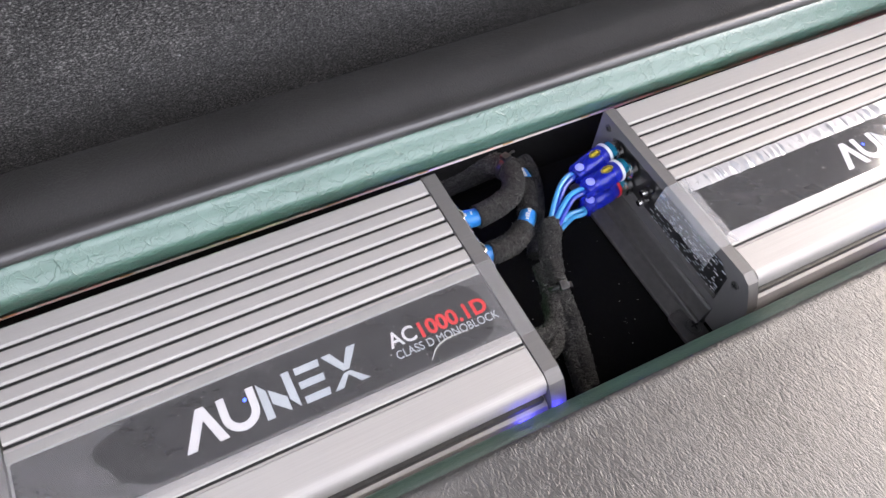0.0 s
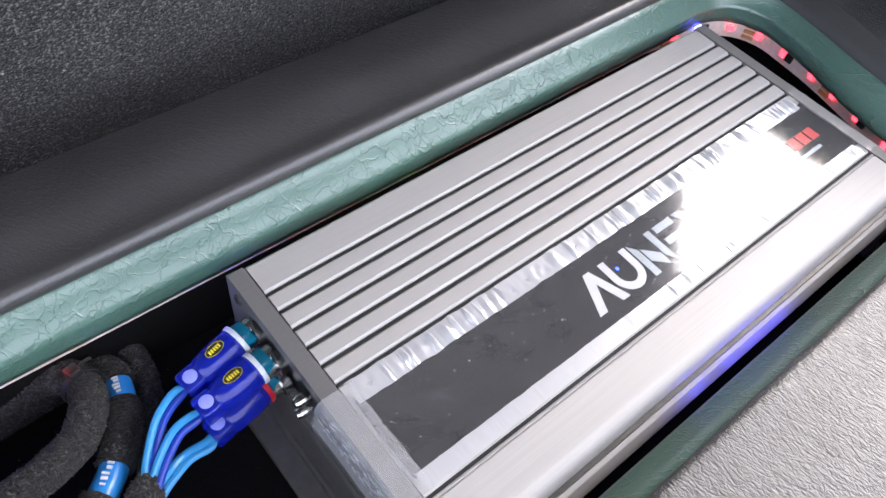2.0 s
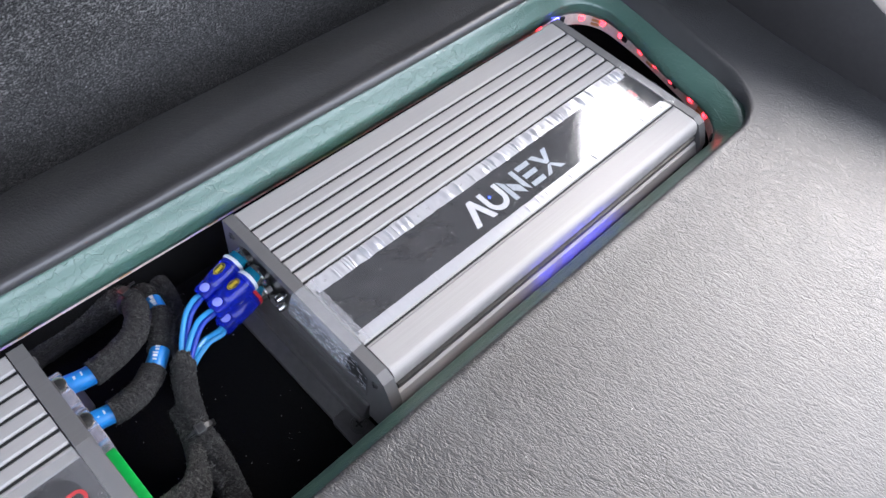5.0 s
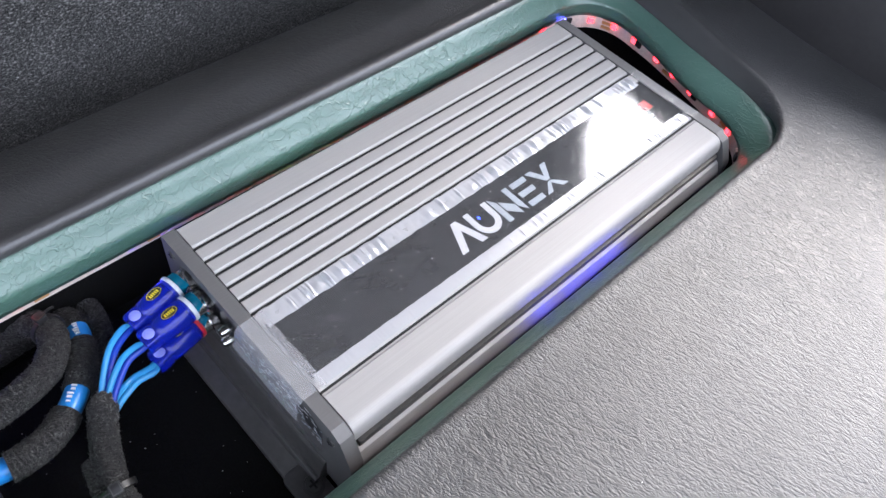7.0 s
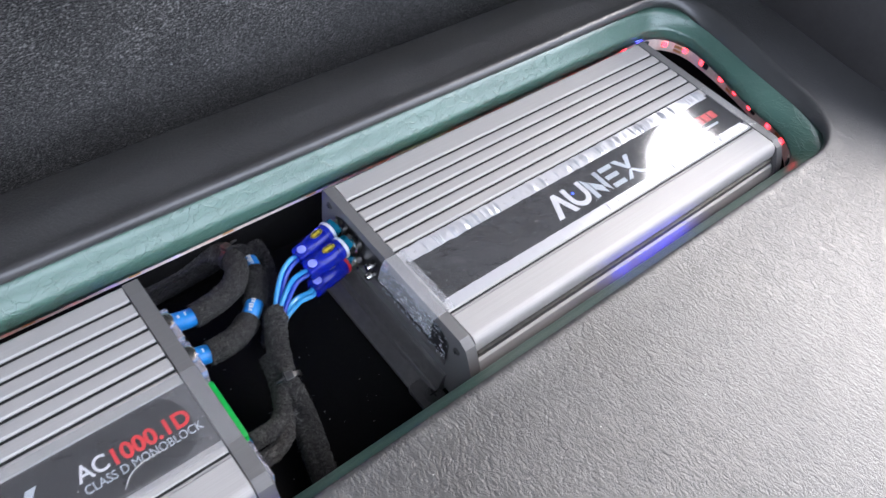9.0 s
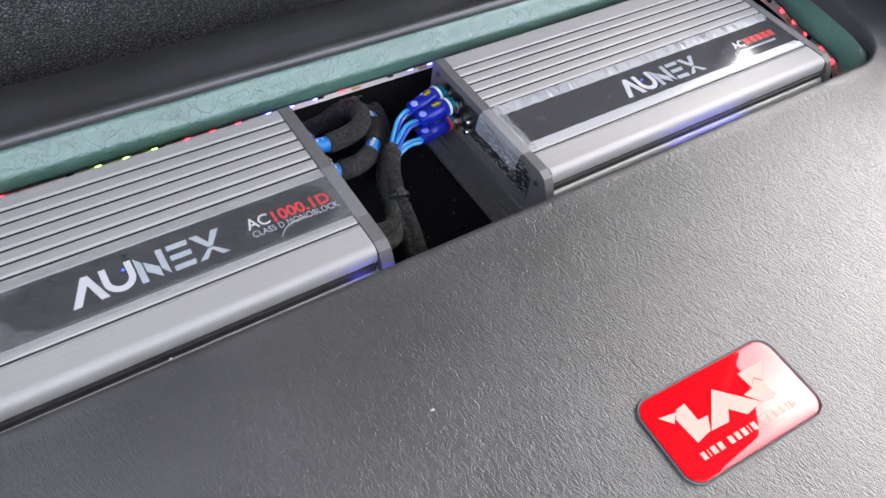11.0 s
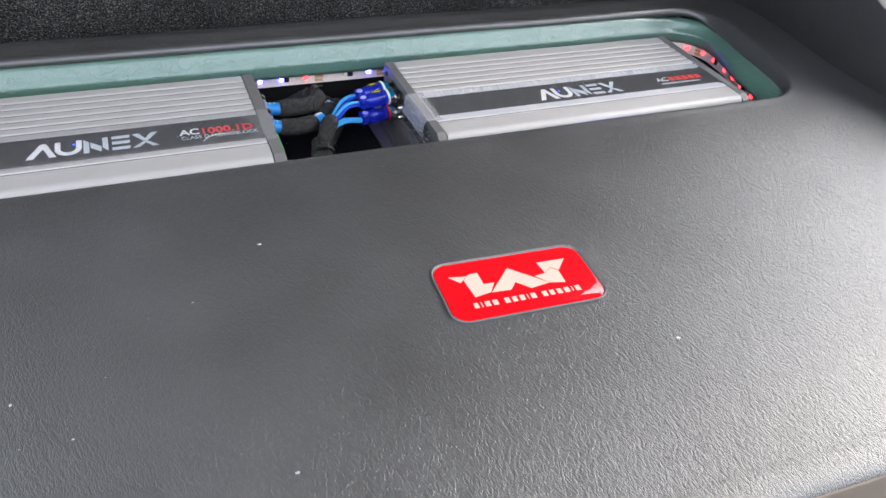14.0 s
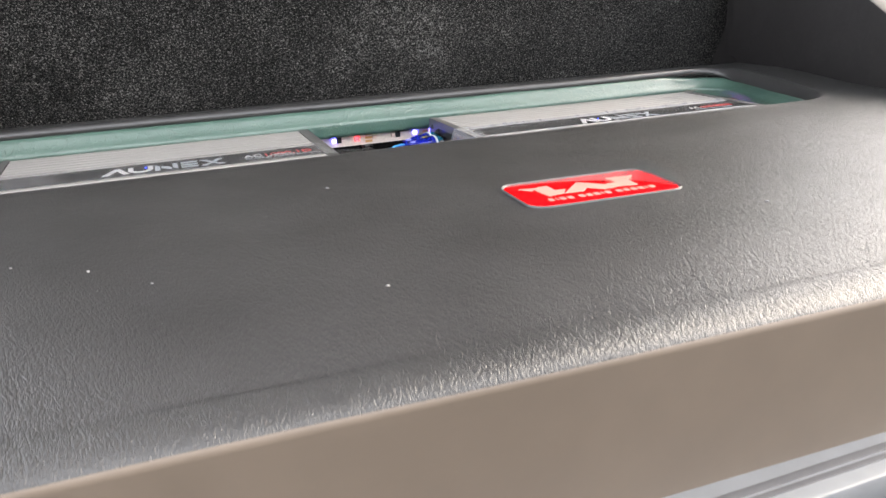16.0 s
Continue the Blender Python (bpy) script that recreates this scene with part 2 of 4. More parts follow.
PALE_DISC = tinted("pale_blue_plastic", (0.30, 0.33, 0.86), 0.25, 0.2)
TEAL = tinted("teal_translucent_plastic", (0.01, 0.22, 0.36), 0.15, 0.4)
LIGHT_WIRE = tinted("light_blue_wire", (0.07, 0.40, 0.80), 0.07, 0.4)
DARK_WIRE = tinted("blue_wire", (0.02, 0.06, 0.45), 0.15, 0.3)
YELLOW = plain("yellow_print", (0.75, 0.62, 0.03), 0.4)
FELT_TAPE = felt("fabric_tape", (0.001, 0.001, 0.001), (0.046, 0.045, 0.0435), 1500, 0.0026, 0.42, 0.08)
FUZZ = plain("tape_fuzz", (0.14, 0.137, 0.132), 0.8, 0, 0.4, 900)
GREEN_PLASTIC = plain("green_plastic", (0.006, 0.33, 0.05), 0.4)
RED_RING = plain("red_plastic", (0.55, 0.02, 0.03), 0.35)
WHITE_RING = plain("white_plastic", (0.75, 0.78, 0.82), 0.35)
PCB = plain("strip_tape", (0.72, 0.62, 0.56), 0.4, 0, 0.12, 500)
PAD = plain("copper_pad", (0.60, 0.33, 0.14), 0.4, 0.3)
BADGE_RED = plain("badge_red", (0.72, 0.004, 0.008), 0.02, 0, 0.02, 60)
BADGE_PINK = plain("badge_pink", (0.80, 0.36, 0.30), 0.06, 0, 0.04, 60)
GROOVE = plain("badge_groove", (0.12, 0.12, 0.12), 0.5)
SILL = plain("white_metal", (0.26, 0.27, 0.28), 0.4, 0.2, 0.08, 60)
SILL_DARK = plain("grey_rubber", (0.12, 0.12, 0.125), 0.5, 0, 0.1, 100)
ASPHALT = plain("asphalt", (0.05, 0.05, 0.05), 0.9, 0, 0.4, 150, 0.002)
LINT = plain("white_lint", (0.34, 0.34, 0.34), 0.8)
HEADLINER = plain("roof_lining", (0.07, 0.068, 0.066), 0.9, 0, 0.1, 60)
RED_LED = glow("red_light", (1.0, 0.02, 0.03), 2.2)
DIM_LED = plain("unlit_light", (0.72, 0.56, 0.50), 0.25)
BLUE_LED = glow("blue_light", (0.06, 0.06, 1.0), 10.0)
INDICATOR = glow("blue_indicator", (0.03, 0.08, 1.0), 1.2)
GREEN_LED = glow("green_light", (0.45, 1.0, 0.10), 1.6)


# ---- mesh helpers ----
def part(name, bm, mat, parent=None, label="", smooth=True, angle=35):
    """One mesh object from a bmesh, under a thing or a part."""
    me = bpy.data.meshes.new(name)
    bm.normal_update()
    bm.to_mesh(me)
    bm.free()
    me.materials.append(mat)
    if smooth:
        me.shade_smooth()
        me.set_sharp_from_angle(angle=radians(angle))
    ob = new(name, me)
    if parent is not None:
        ob.parent = parent
    if label:
        ob["label"] = label
    return ob


def thing(name, m, label, category, group="", kind=""):
    ob = new(name)
    ob.empty_display_size = 0.01
    ob.matrix_world = m
    return tagged(ob, label, category, group, kind)


def box(x0, x1, y0, y1, z0, z1, bevel=0.0, seg=2):
    bm = bmesh.new()
    bmesh.ops.create_cube(bm, size=1, matrix=Matrix.LocRotScale(((x0 + x1) / 2, (y0 + y1) / 2, (z0 + z1) / 2), None, (x1 - x0, y1 - y0, z1 - z0)))
    if bevel:
        bmesh.ops.bevel(bm, geom=bm.edges[:], offset=bevel, segments=seg, affect="EDGES", profile=0.5)
    return bm


def prism(points, axis, a, b, bevel=0.0):
    """A closed outline pushed along an axis: for x the outline is (y, z), for z it is (x, y)."""
    bm = bmesh.new()
    def at(p, v):
        return (v, p[0], p[1]) if axis == "x" else (p[0], v, p[1]) if axis == "y" else (p[0], p[1], v)
    lo = [bm.verts.new(at(p, a)) for p in points]
    hi = [bm.verts.new(at(p, b)) for p in points]
    k = len(points)
    for i in range(k):
        bm.faces.new((lo[i], lo[(i + 1) % k], hi[(i + 1) % k], hi[i]))
    bm.faces.new(lo[::-1])
    bm.faces.new(hi)
    bmesh.ops.recalc_face_normals(bm, faces=bm.faces)
    if bevel:
        bmesh.ops.bevel(bm, geom=bm.edges[:], offset=bevel, segments=2, affect="EDGES", profile=0.5)
    return bm


def lathe(profile, m=None, seg=24):
    """Turned round the local z axis: profile of (radius, z)."""
    bm = bmesh.new()
    rings = []
    for r, z in profile:
        rings.append([bm.verts.new((r * math.cos(2 * math.pi * i / seg), r * math.sin(2 * math.pi * i / seg), z)) for i in range(seg)])
    for a, b in zip(rings, rings[1:]):
        for i in range(seg):
            bm.faces.new((a[i], a[(i + 1) % seg], b[(i + 1) % seg], b[i]))
    bm.faces.new(rings[0][::-1])
    bm.faces.new(rings[-1])
    bmesh.ops.recalc_face_normals(bm, faces=bm.faces)
    if m:
        bm.transform(m)
    return bm


def spline(points, steps=10):
    """A smooth line through the points."""
    p = [Vector(q) for q in points]
    p = [2 * p[0] - p[1], *p, 2 * p[-1] - p[-2]]
    out = []
    for i in range(1, len(p) - 2):
        for s in range(steps):
            t = s / steps
            a, b, c, d = p[i - 1], p[i], p[i + 1], p[i + 2]
            out.append(0.5 * (2 * b + (c - a) * t + (2 * a - 5 * b + 4 * c - d) * t * t + (3 * b - a - 3 * c + d) * t ** 3))
    out.append(p[-2])
    return out


def tube(points, radius, seg=14, steps=10, lumps=0.0, freq=200.0, caps=True, rib=0.0):
    """A round cable along a smooth line; lumps roughen it, rib winds fine ridges of tape round it."""
    line = spline(points, steps)
    bm = bmesh.new()
    rings, up, way = [], Vector((0.1, 0.2, 1)), 0.0
    for i, c in enumerate(line):
        way += (c - line[max(i - 1, 0)]).length
        d = (line[min(i + 1, len(line) - 1)] - line[max(i - 1, 0)]).normalized()
        side = d.cross(up).normalized()
        up = side.cross(d).normalized()
        ring = []
        for k in range(seg):
            a = 2 * math.pi * k / seg
            v = side * math.cos(a) + up * math.sin(a)
            r = radius(i / (len(line) - 1)) if callable(radius) else radius
            if rib:
                r += rib * math.sin(2 * math.pi * way / 0.0015 + a) + 1.6 * rib * max(0.0, math.sin(2 * math.pi * way / 0.011 + a)) ** 8
            q = c + v * r
            if lumps:
                q = c + v * (r + lumps * noise.noise(q * freq) + 0.5 * lumps * noise.noise(q * freq * 2.7))
            ring.append(bm.verts.new(q))
        rings.append(ring)
    for a, b in zip(rings, rings[1:]):
        for k in range(seg):
            bm.faces.new((a[k], a[(k + 1) % seg], b[(k + 1) % seg], b[k]))
    if caps:
        bm.faces.new(rings[0][::-1])
        bm.faces.new(rings[-1])
    bmesh.ops.recalc_face_normals(bm, faces=bm.faces)
    return bm


def lettering(name, text, size, mat, parent, m, label="", bold=0.0, squeeze=1.0):
    """Flat raised text from the built-in font, as a mesh. m: its lower left corner in the parent."""
    cu = bpy.data.curves.new(name, "FONT")
    cu.body, cu.size, cu.extrude, cu.offset = text, size, 0.00004, bold
    tmp = new(name, cu)
    me = bpy.data.meshes.new_from_object(tmp.evaluated_get(bpy.context.evaluated_depsgraph_get()))
    bpy.data.objects.remove(tmp)
    me.transform(Matrix.Diagonal((squeeze, 1, 1, 1)))
    me.materials.clear()
    me.materials.append(mat)
    ob = new(name, me)
    ob.parent = parent
    ob.matrix_local = m
    if label:
        ob["label"] = label
    return ob


def rounded(x0, x1, y0, y1, r, k=8):
    """A rounded rectangle, counter-clockwise."""
    out = []
    for cx, cy, a0 in ((x1 - r, y0 + r, -90), (x1 - r, y1 - r, 0), (x0 + r, y1 - r, 90), (x0 + r, y0 + r, 180)):
        for i in range(k + 1):
            a = radians(a0 + 90 * i / k)
            out.append((cx + r * math.cos(a), cy + r * math.sin(a)))
    return out


# ---- the boot: cover panel, recess, walls ----
X0, X1, Y0, Y1, RC = -0.345, 0.3015, -0.1225, 0.0300, 0.037
PX0, PX1, PY0, PY1 = -0.392, 0.356, -0.386, 0.088


def opening(off, k=10):
    """The recess's outline, moved outwards by off, with points along the straight sides."""
    r = max(0.004, RC + off)
    c = rounded(X0 - off, X1 + off, Y0 - off, Y1 + off, r, k)
    out = []
    for i, p in enumerate(c):
        q = c[(i + 1) % len(c)]
        n = max(1, 20 if (i + 1) % (k + 1) == 0 else 1)
        for s in range(n):
            x, y = p[0] + (q[0] - p[0]) * s / n, p[1] + (q[1] - p[1]) * s / n
            out.append((x + 0.10 * (y + 0.07) * min(1.0, max(0.0, (x - 0.19) / 0.09)), y))
    return out


def ease(v):
    v = min(1.0, max(0.0, v))
    return v * v * (3 - 2 * v)


def panel_z(x, y):
    """The cover lies flat in front of the recess and climbs a little to the rim behind it."""
    k = min(1.0, max(0.0, (y + 0.115) / 0.130))
    z = 0.0032 + 0.0072 * k * k * (3 - 2 * k)
    z -= 0.9 * max(0.0, -0.335 - y) ** 2
    if y > 0.055:
        z -= 0.15 * (y - 0.055) + 5.0 * (y - 0.055) ** 2
    return z + 0.0006 * noise.noise((x * 9, y * 14, 0))


def skewed(x, y):
    """The front edge runs slightly aslant."""
    return y - 0.025 * x * min(1.0, max(0.0, (-0.26 - y) / 0.129))


def skin(loops, close=True):
    bm = bmesh.new()
    rings = [[bm.verts.new(p) for p in lp] for lp in loops]
    for a, b in zip(rings, rings[1:]):
        k = len(a)
        for i in range(k if close else k - 1):
            bm.faces.new((a[i], a[(i + 1) % k], b[(i + 1) % k], b[i]))
    bmesh.ops.recalc_face_normals(bm, faces=bm.faces)
    return bm


def cover_panel():
    loops = []
    # rolled lip round the recess; at the right-hand end the leather runs further down inside
    for off, dz, inward, down in ((0.003, -0.0050, 0.004, 0.0050), (0.0004, -0.0044, 0.0060, 0.0046), (-0.0004, -0.0030, 0.0050, 0.0036), (-0.0003, -0.0013, 0.0028, 0.0020), (0.0006, 0.0003, 0.0010, 0.0008), (0.0020, 0.0015, 0, 0), (0.0038, 0.0016, 0, 0), (0.0065, 0.0007, 0, 0), (0.0095, 0.0001, 0, 0), (0.013, 0.0, 0, 0)):
        row = []
        for x, y in opening(off):
            e = ease((x - 0.250) / 0.035) * ease((y + 0.122) / 0.03) * ease((0.030 - y) / 0.03)
            row.append((x - inward * e, y, panel_z(x, y) - down * e + dz * (1.0 if dz < 0 else min(1.0, max(0.35, (y + 0.10) / 0.08)))))
        loops.append(row)
    inner = opening(0.013)
    cx, cy = (X0 + X1) / 2, -0.04
    outer = []
    for x, y in inner:
        dx, dy = x - cx, y - cy
        s = min([(PX1 - cx) / dx if dx > 1e-9 else 1e9, (PX0 - cx) / dx if dx < -1e-9 else 1e9, (PY1 - cy) / dy if dy > 1e-9 else 1e9, (PY0 - cy) / dy if dy < -1e-9 else 1e9])
        outer.append((cx + dx * s, cy + dy * s))
    for k in range(1, 21):
        t = k / 20
        row = [(a[0] + (b[0] - a[0]) * t, a[1] + (b[1] - a[1]) * t) for a, b in zip(inner, outer)]
        loops.append([(x, skewed(x, y), panel_z(x, y)) for x, y in row])
    ob = part("cover_panel", skin(loops), LEATHER, angle=80)
    me = ob.data
    me.materials.append(EDGE_LEATHER)
    ring = len(inner)
    for p in me.polygons:
        if p.index < 7 * ring and p.center.y > -0.095:
            p.material_index = 1
    if sum(p.normal.z for p in me.polygons) < 0:
        me.flip_normals()
    return tagged(ob, "dark grey grained leather cover over the boot floor", "cover panel", kind="structure")


cover_panel()

# front edge of the board: a leather roll, then a plain tan face
zf = panel_z(0, PY0)
edge = [(0.001, 0.0)] + [(-0.0160 * math.sin(radians(a)), -0.0062 + 0.0062 * math.cos(radians(a))) for a in range(6, 97, 6)] + [(-0.0150, -0.0095)]
bm = skin([[(x, skewed(x, PY0) + y, panel_z(x, PY0) - 0.0001 + z) for y, z in edge] for x in np.linspace(PX0, PX1, 60)], close=False)
tagged(part("panel_edge", bm, LEATHER, angle=80), "rounded grey leather edge of the boot cover", "panel edge", kind="structure")
face = [(-0.0148, -0.0042), (-0.0162, -0.0052), (-0.0160, -0.0072), (-0.0140, -0.030), (-0.0115, -0.060), (-0.006, -0.10)]
bm = skin([[(x, skewed(x, PY0) + y, zf + z) for y, z in face] for x in np.linspace(PX0, PX1 + 0.3, 30)], close=False)
tagged(part("board_face", bm, TAN, angle=80), "plain tan front face below the leather cover", "panel face", kind="structure")

# loading sill with rubber grooves
sill = thing("sill_plate", pose(0, PY0 - 0.010, -0.0636), "white metal loading sill plate with two dark rubber grooves", "sill plate", kind="structure")
part("plate", box(-0.46, 0.60, -0.020, 0.02, -0.012, 0.0, 0.0015), SILL, sill)
for y, w in ((-0.0080, 0.0017), (-0.0122, 0.0012)):
    part("groove_strip", box(-0.46, 0.60, y - w, y + w, -0.001, 0.0004, 0.0002), SILL_DARK, sill)
bm = box(-0.62, 0.80, PY0 - 0.20, PY0 - 0.025, -0.120, -0.090, 0.01, 3)
tagged(part("bumper_mat", bm, CARPET), "dark carpeted mat below the loading sill", "mat", kind="structure")

def tucked(x, y):
    """Along the rear the rail sits further under the padding; at the right-hand end it comes loose towards the front."""
    k = min(1.0, max(0.0, (0.285 - x) / 0.03))
    if y > 0.0:
        y += 0.0069 * k
    elif y < -0.09:
        y -= 0.0015 * k
    if x > 0.22:
        x -= 0.010 * ease((-0.02 - y) / 0.09) * ease((x - 0.22) / 0.05)
    return x, y


# green padded liner of the recess
# rear: a flat padded shelf, a fold, then a face that falls away below it; front: a plain steep face
REAR = ((0.004, 0.0066), (0.0010, 0.0064), (-0.0008, 0.0054), (-0.0020, 0.0036), (-0.0034, 0.0012), (-0.0050, -0.0014), (-0.0066, -0.0034), (-0.0078, -0.0050), (-0.0080, -0.0066), (-0.0076, -0.0092), (-0.0073, -0.0125), (-0.0069, -0.0156), (0.004, -0.0162))
FRONT = ((0.004, -0.0005), (0.0010, -0.0005), (-0.0006, -0.0012), (-0.0018, -0.0024), (-0.0030, -0.0039), (-0.0042, -0.0056), (-0.0053, -0.0073), (-0.0063, -0.0090), (-0.0075, -0.0107), (-0.0087, -0.0124), (-0.0096, -0.0140), (-0.0092, -0.0149), (0.004, -0.0150))


def liner_ring(i):
    out = []
    for (xa, ya), (xb, yb) in zip(opening(REAR[i][0]), opening(FRONT[i][0])):
        w = min(1.0, max(0.0, (ya + 0.095) / 0.09))
        x, y, z = xb + (xa - xb) * w, yb + (ya - yb) * w, FRONT[i][1] + (REAR[i][1] - FRONT[i][1]) * w
        out.append((bulge(x, y, z), y, z + 0.0004 * noise.noise((x * 25, y * 25, z * 60)) - 0.0035 * ease((x - 0.25) / 0.035) * ease((z + 0.010) / 0.012)))
    return out


def bulge(x, y, z):
    """The padding swells inwards at the right-hand end, more and more towards the front."""
    e = ease((x - 0.240) / 0.035)
    low = min(1.0, max(0.0, 0.006 - z) / 0.018)
    return x - e * (0.0035 * ease((y + 0.122) / 0.03) + 0.0085 * ease((-0.005 - y) / 0.075) * low)


bm = skin([liner_ring(i) for i in range(len(REAR))])
liner = tagged(part("recess_liner", bm, GREEN, angle=80), "wrinkled sea-green leather padding lining the recess", "recess liner", kind="structure")

bm = skin([[(*tucked(x, y), z) for x, y in opening(o)] for o, z in ((0.001, -0.0152), (-0.0078, -0.0152), (-0.0080, -0.0160), (-0.0080, -0.0250), (-0.0074, -0.0256), (0.001, -0.0256))])
tagged(part("recess_rail", bm, PIT, angle=40), "black felt-covered rail below the green padding", "recess rail", kind="structure")
bm = skin([[(x, y, z) for x, y in opening(o)] for o, z in ((0.0, -0.0152), (0.0, -0.030), (0.0, -0.0605))])
tagged(part("recess_wall", bm, PIT, angle=80), "black felt side wall of the recess", "recess wall", kind="structure")
bm = bmesh.new()
bmesh.ops.create_grid(bm, x_segments=60, y_segments=16, size=0.5, matrix=Matrix.LocRotScale(((X0 + X1) / 2, (Y0 + Y1) / 2, -0.058), None, (X1 - X0 + 0.01, Y1 - Y0 + 0.01, 1)))
for v in bm.verts:
    v.co.z += 0.0008 * noise.noise(v.co * 60)
tagged(part("recess_floor", bm, PIT), "black felt floor of the recess", "recess floor", kind="structure")

# seat back, leaning over the boot
# its front face, a rounded top and the plain rear face
rows_ = []
for i in range(31):
    z = -0.12 + 0.46 * i / 30
    lean = 0.40 * (z + 0.046) if z < 0.20 else 0.40 * 0.246 + 0.10 * (z - 0.20)
    rows_.append([(x, 0.153 - lean + 0.002 * noise.noise((x * 5, z * 6, 1)), z) for x in np.linspace(-0.424, 0.388, 80)])
top_y = 0.153 - 0.40 * 0.246 - 0.10 * 0.14
for a in range(15, 181, 15):
    rows_.append([(x, top_y + 0.045 * (1 - math.cos(radians(a))), 0.34 + 0.030 * math.sin(radians(a))) for x in np.linspace(-0.424, 0.388, 80)])
rows_.append([(x, top_y + 0.20, -0.12) for x in np.linspace(-0.424, 0.388, 80)])
tagged(part("seat_back", skin(rows_, close=False), CARPET, angle=80), "upright rear seat back covered in worn black carpet", "seat back")

# right-hand side trim, with its sloping rear edge and a rounded lower corner
trim = [(0.060, 0.0135), (0.070, 0.0165), (0.0765, 0.0235), (0.0785, 0.034), (0.100, 0.616), (-0.132, 0.616), (-0.057, 0.440), (0.002, 0.300), (0.023, 0.244), (0.042, 0.198), (0.060, 0.156), (0.066, 0.136), (0.064, 0.116), (0.052, 0.098), (0.034, 0.090), (0.010, 0.091), (-0.012, 0.094), (-0.040, 0.095), (-0.062, 0.0890), (-0.081, 0.0765), (-0.104, 0.0625), (-0.14, 0.050), (-0.22, 0.028), (-0.30, 0.0), (-0.36, -0.03), (-0.36, -0.05), (0.02, -0.05)]
post = [(0.045, -0.05), (0.30, -0.05), (0.30, 0.616), (0.075, 0.616)]
flank = [(0.60, -0.05), (0.60, 0.065), (0.004, 0.062), (-0.13, 0.030), (-0.36, -0.065), (-0.36, -0.30), (0.60, -0.30)]
# both sides of the car are alike: trim, pillar and painted body side
for side, x0, x1, x2, x3, x4, x5 in (("right", 0.354, 0.40, 0.388, 0.425, 0.402, 0.62), ("left", -0.436, -0.390, -0.461, -0.424, -0.656, -0.438)):
    tagged(part("wall_" + side, prism(trim, "x", x0, x1, 0.002), PLASTIC), "dark moulded plastic side trim of the boot", "side trim", kind="structure")
    tagged(part("pillar", prism(post, "x", x2, x3, 0.004), PLASTIC), "dark plastic rear pillar trim", "pillar trim", kind="structure")
    tagged(part("body_side", prism(flank, "x", x4, x5, 0.012), SILL), "pale painted body side outside the boot trim", "body side", kind="structure")
# unseen closing surfaces, added and sized to shape light and reflections in the boot
tagged(part("ceiling", box(-0.58, 0.68, -0.055, 1.2, 0.62, 0.66), HEADLINER), "unseen dark roof lining that shades the boot", "roof lining", kind="structure")
gate = [(-0.66, 1.06), (-0.38, 0.84), (-0.14, 0.635), (-0.06, 0.62), (-0.06, 0.66), (-0.12, 0.68), (-0.36, 0.88), (-0.64, 1.09)]
tagged(part("tailgate_lining", prism(gate, "x", -0.58, 0.68, 0.006), HEADLINER), "unseen dark lining of the raised tailgate, shading the boot", "tailgate lining", kind="structure")
# dark wall added out of view to block low light from behind
tagged(part("shade_wall", box(-1.7, 0.95, -1.75, -1.65, -0.62, 0.35), HEADLINER), "unseen dark wall added behind the car to block low light", "wall", kind="structure")
tagged(part("wall_front", box(-0.58, 0.68, 0.95, 1.0, -0.1, 0.34), PLASTIC), "unseen dark wall added to close the cabin behind the seat back", "cabin wall", kind="structure")
bm = bmesh.new()
bmesh.ops.create_grid(bm, x_segments=2, y_segments=2, size=40, matrix=Matrix.Translation((0, 0, -0.62)))
tagged(part("ground", bm, ASPHALT), "grey asphalt ground behind the car", "ground", kind="structure")


# ---- amplifiers ----
def fin_profile(rear):
    """Outline (y, z) of the extruded case: louvred top, rounded front with a channel."""
    p = [(rear, -0.0460), (rear, -0.0013), (rear - 0.0012, 0.0)]
    for k in range(6):
        y = -0.0075 * k
        p += [(y + 0.0017, 0.0), (y + 0.0009, -0.0006), (y + 0.0006, -0.0028), (y - 0.0006, -0.0028), (y - 0.0006, -0.0006), (y - 0.0012, 0.0)]
    p += [(-0.0434, 0.0), (-0.0440, -0.0007), (-0.0722, -0.0007), (-0.0725, 0.0)]
    p += [(-0.0770, 0.0), (-0.0775, -0.0006), (-0.0777, -0.0026), (-0.0786, -0.0026), (-0.0787, -0.0004), (-0.0792, 0.0), (-0.0797, 0.0), (-0.0798, -0.0007), (-0.0801, -0.0007), (-0.0802, 0.0)]
    p += [(-0.0835, 0.0), (-0.0900, 0.0), (-0.0912, 0.0)]
    p += [(-0.0916 - 0.0046 * math.sin(radians(a)), -0.0046 + 0.0046 * math.cos(radians(a))) for a in range(0, 81, 10)]
    p += [(-0.0964, -0.0046), (-0.0968, -0.0080), (-0.0964, -0.0086), (-0.0950, -0.0088), (-0.0951, -0.0122), (-0.0986, -0.0132), (-0.0996, -0.0138)]
    p += [(-0.1000, -0.0148), (-0.1018, -0.0188), (-0.1020, -0.0202), (-0.1014, -0.0212), (-0.0960, -0.0222), (-0.0960, -0.0460)]
    return p


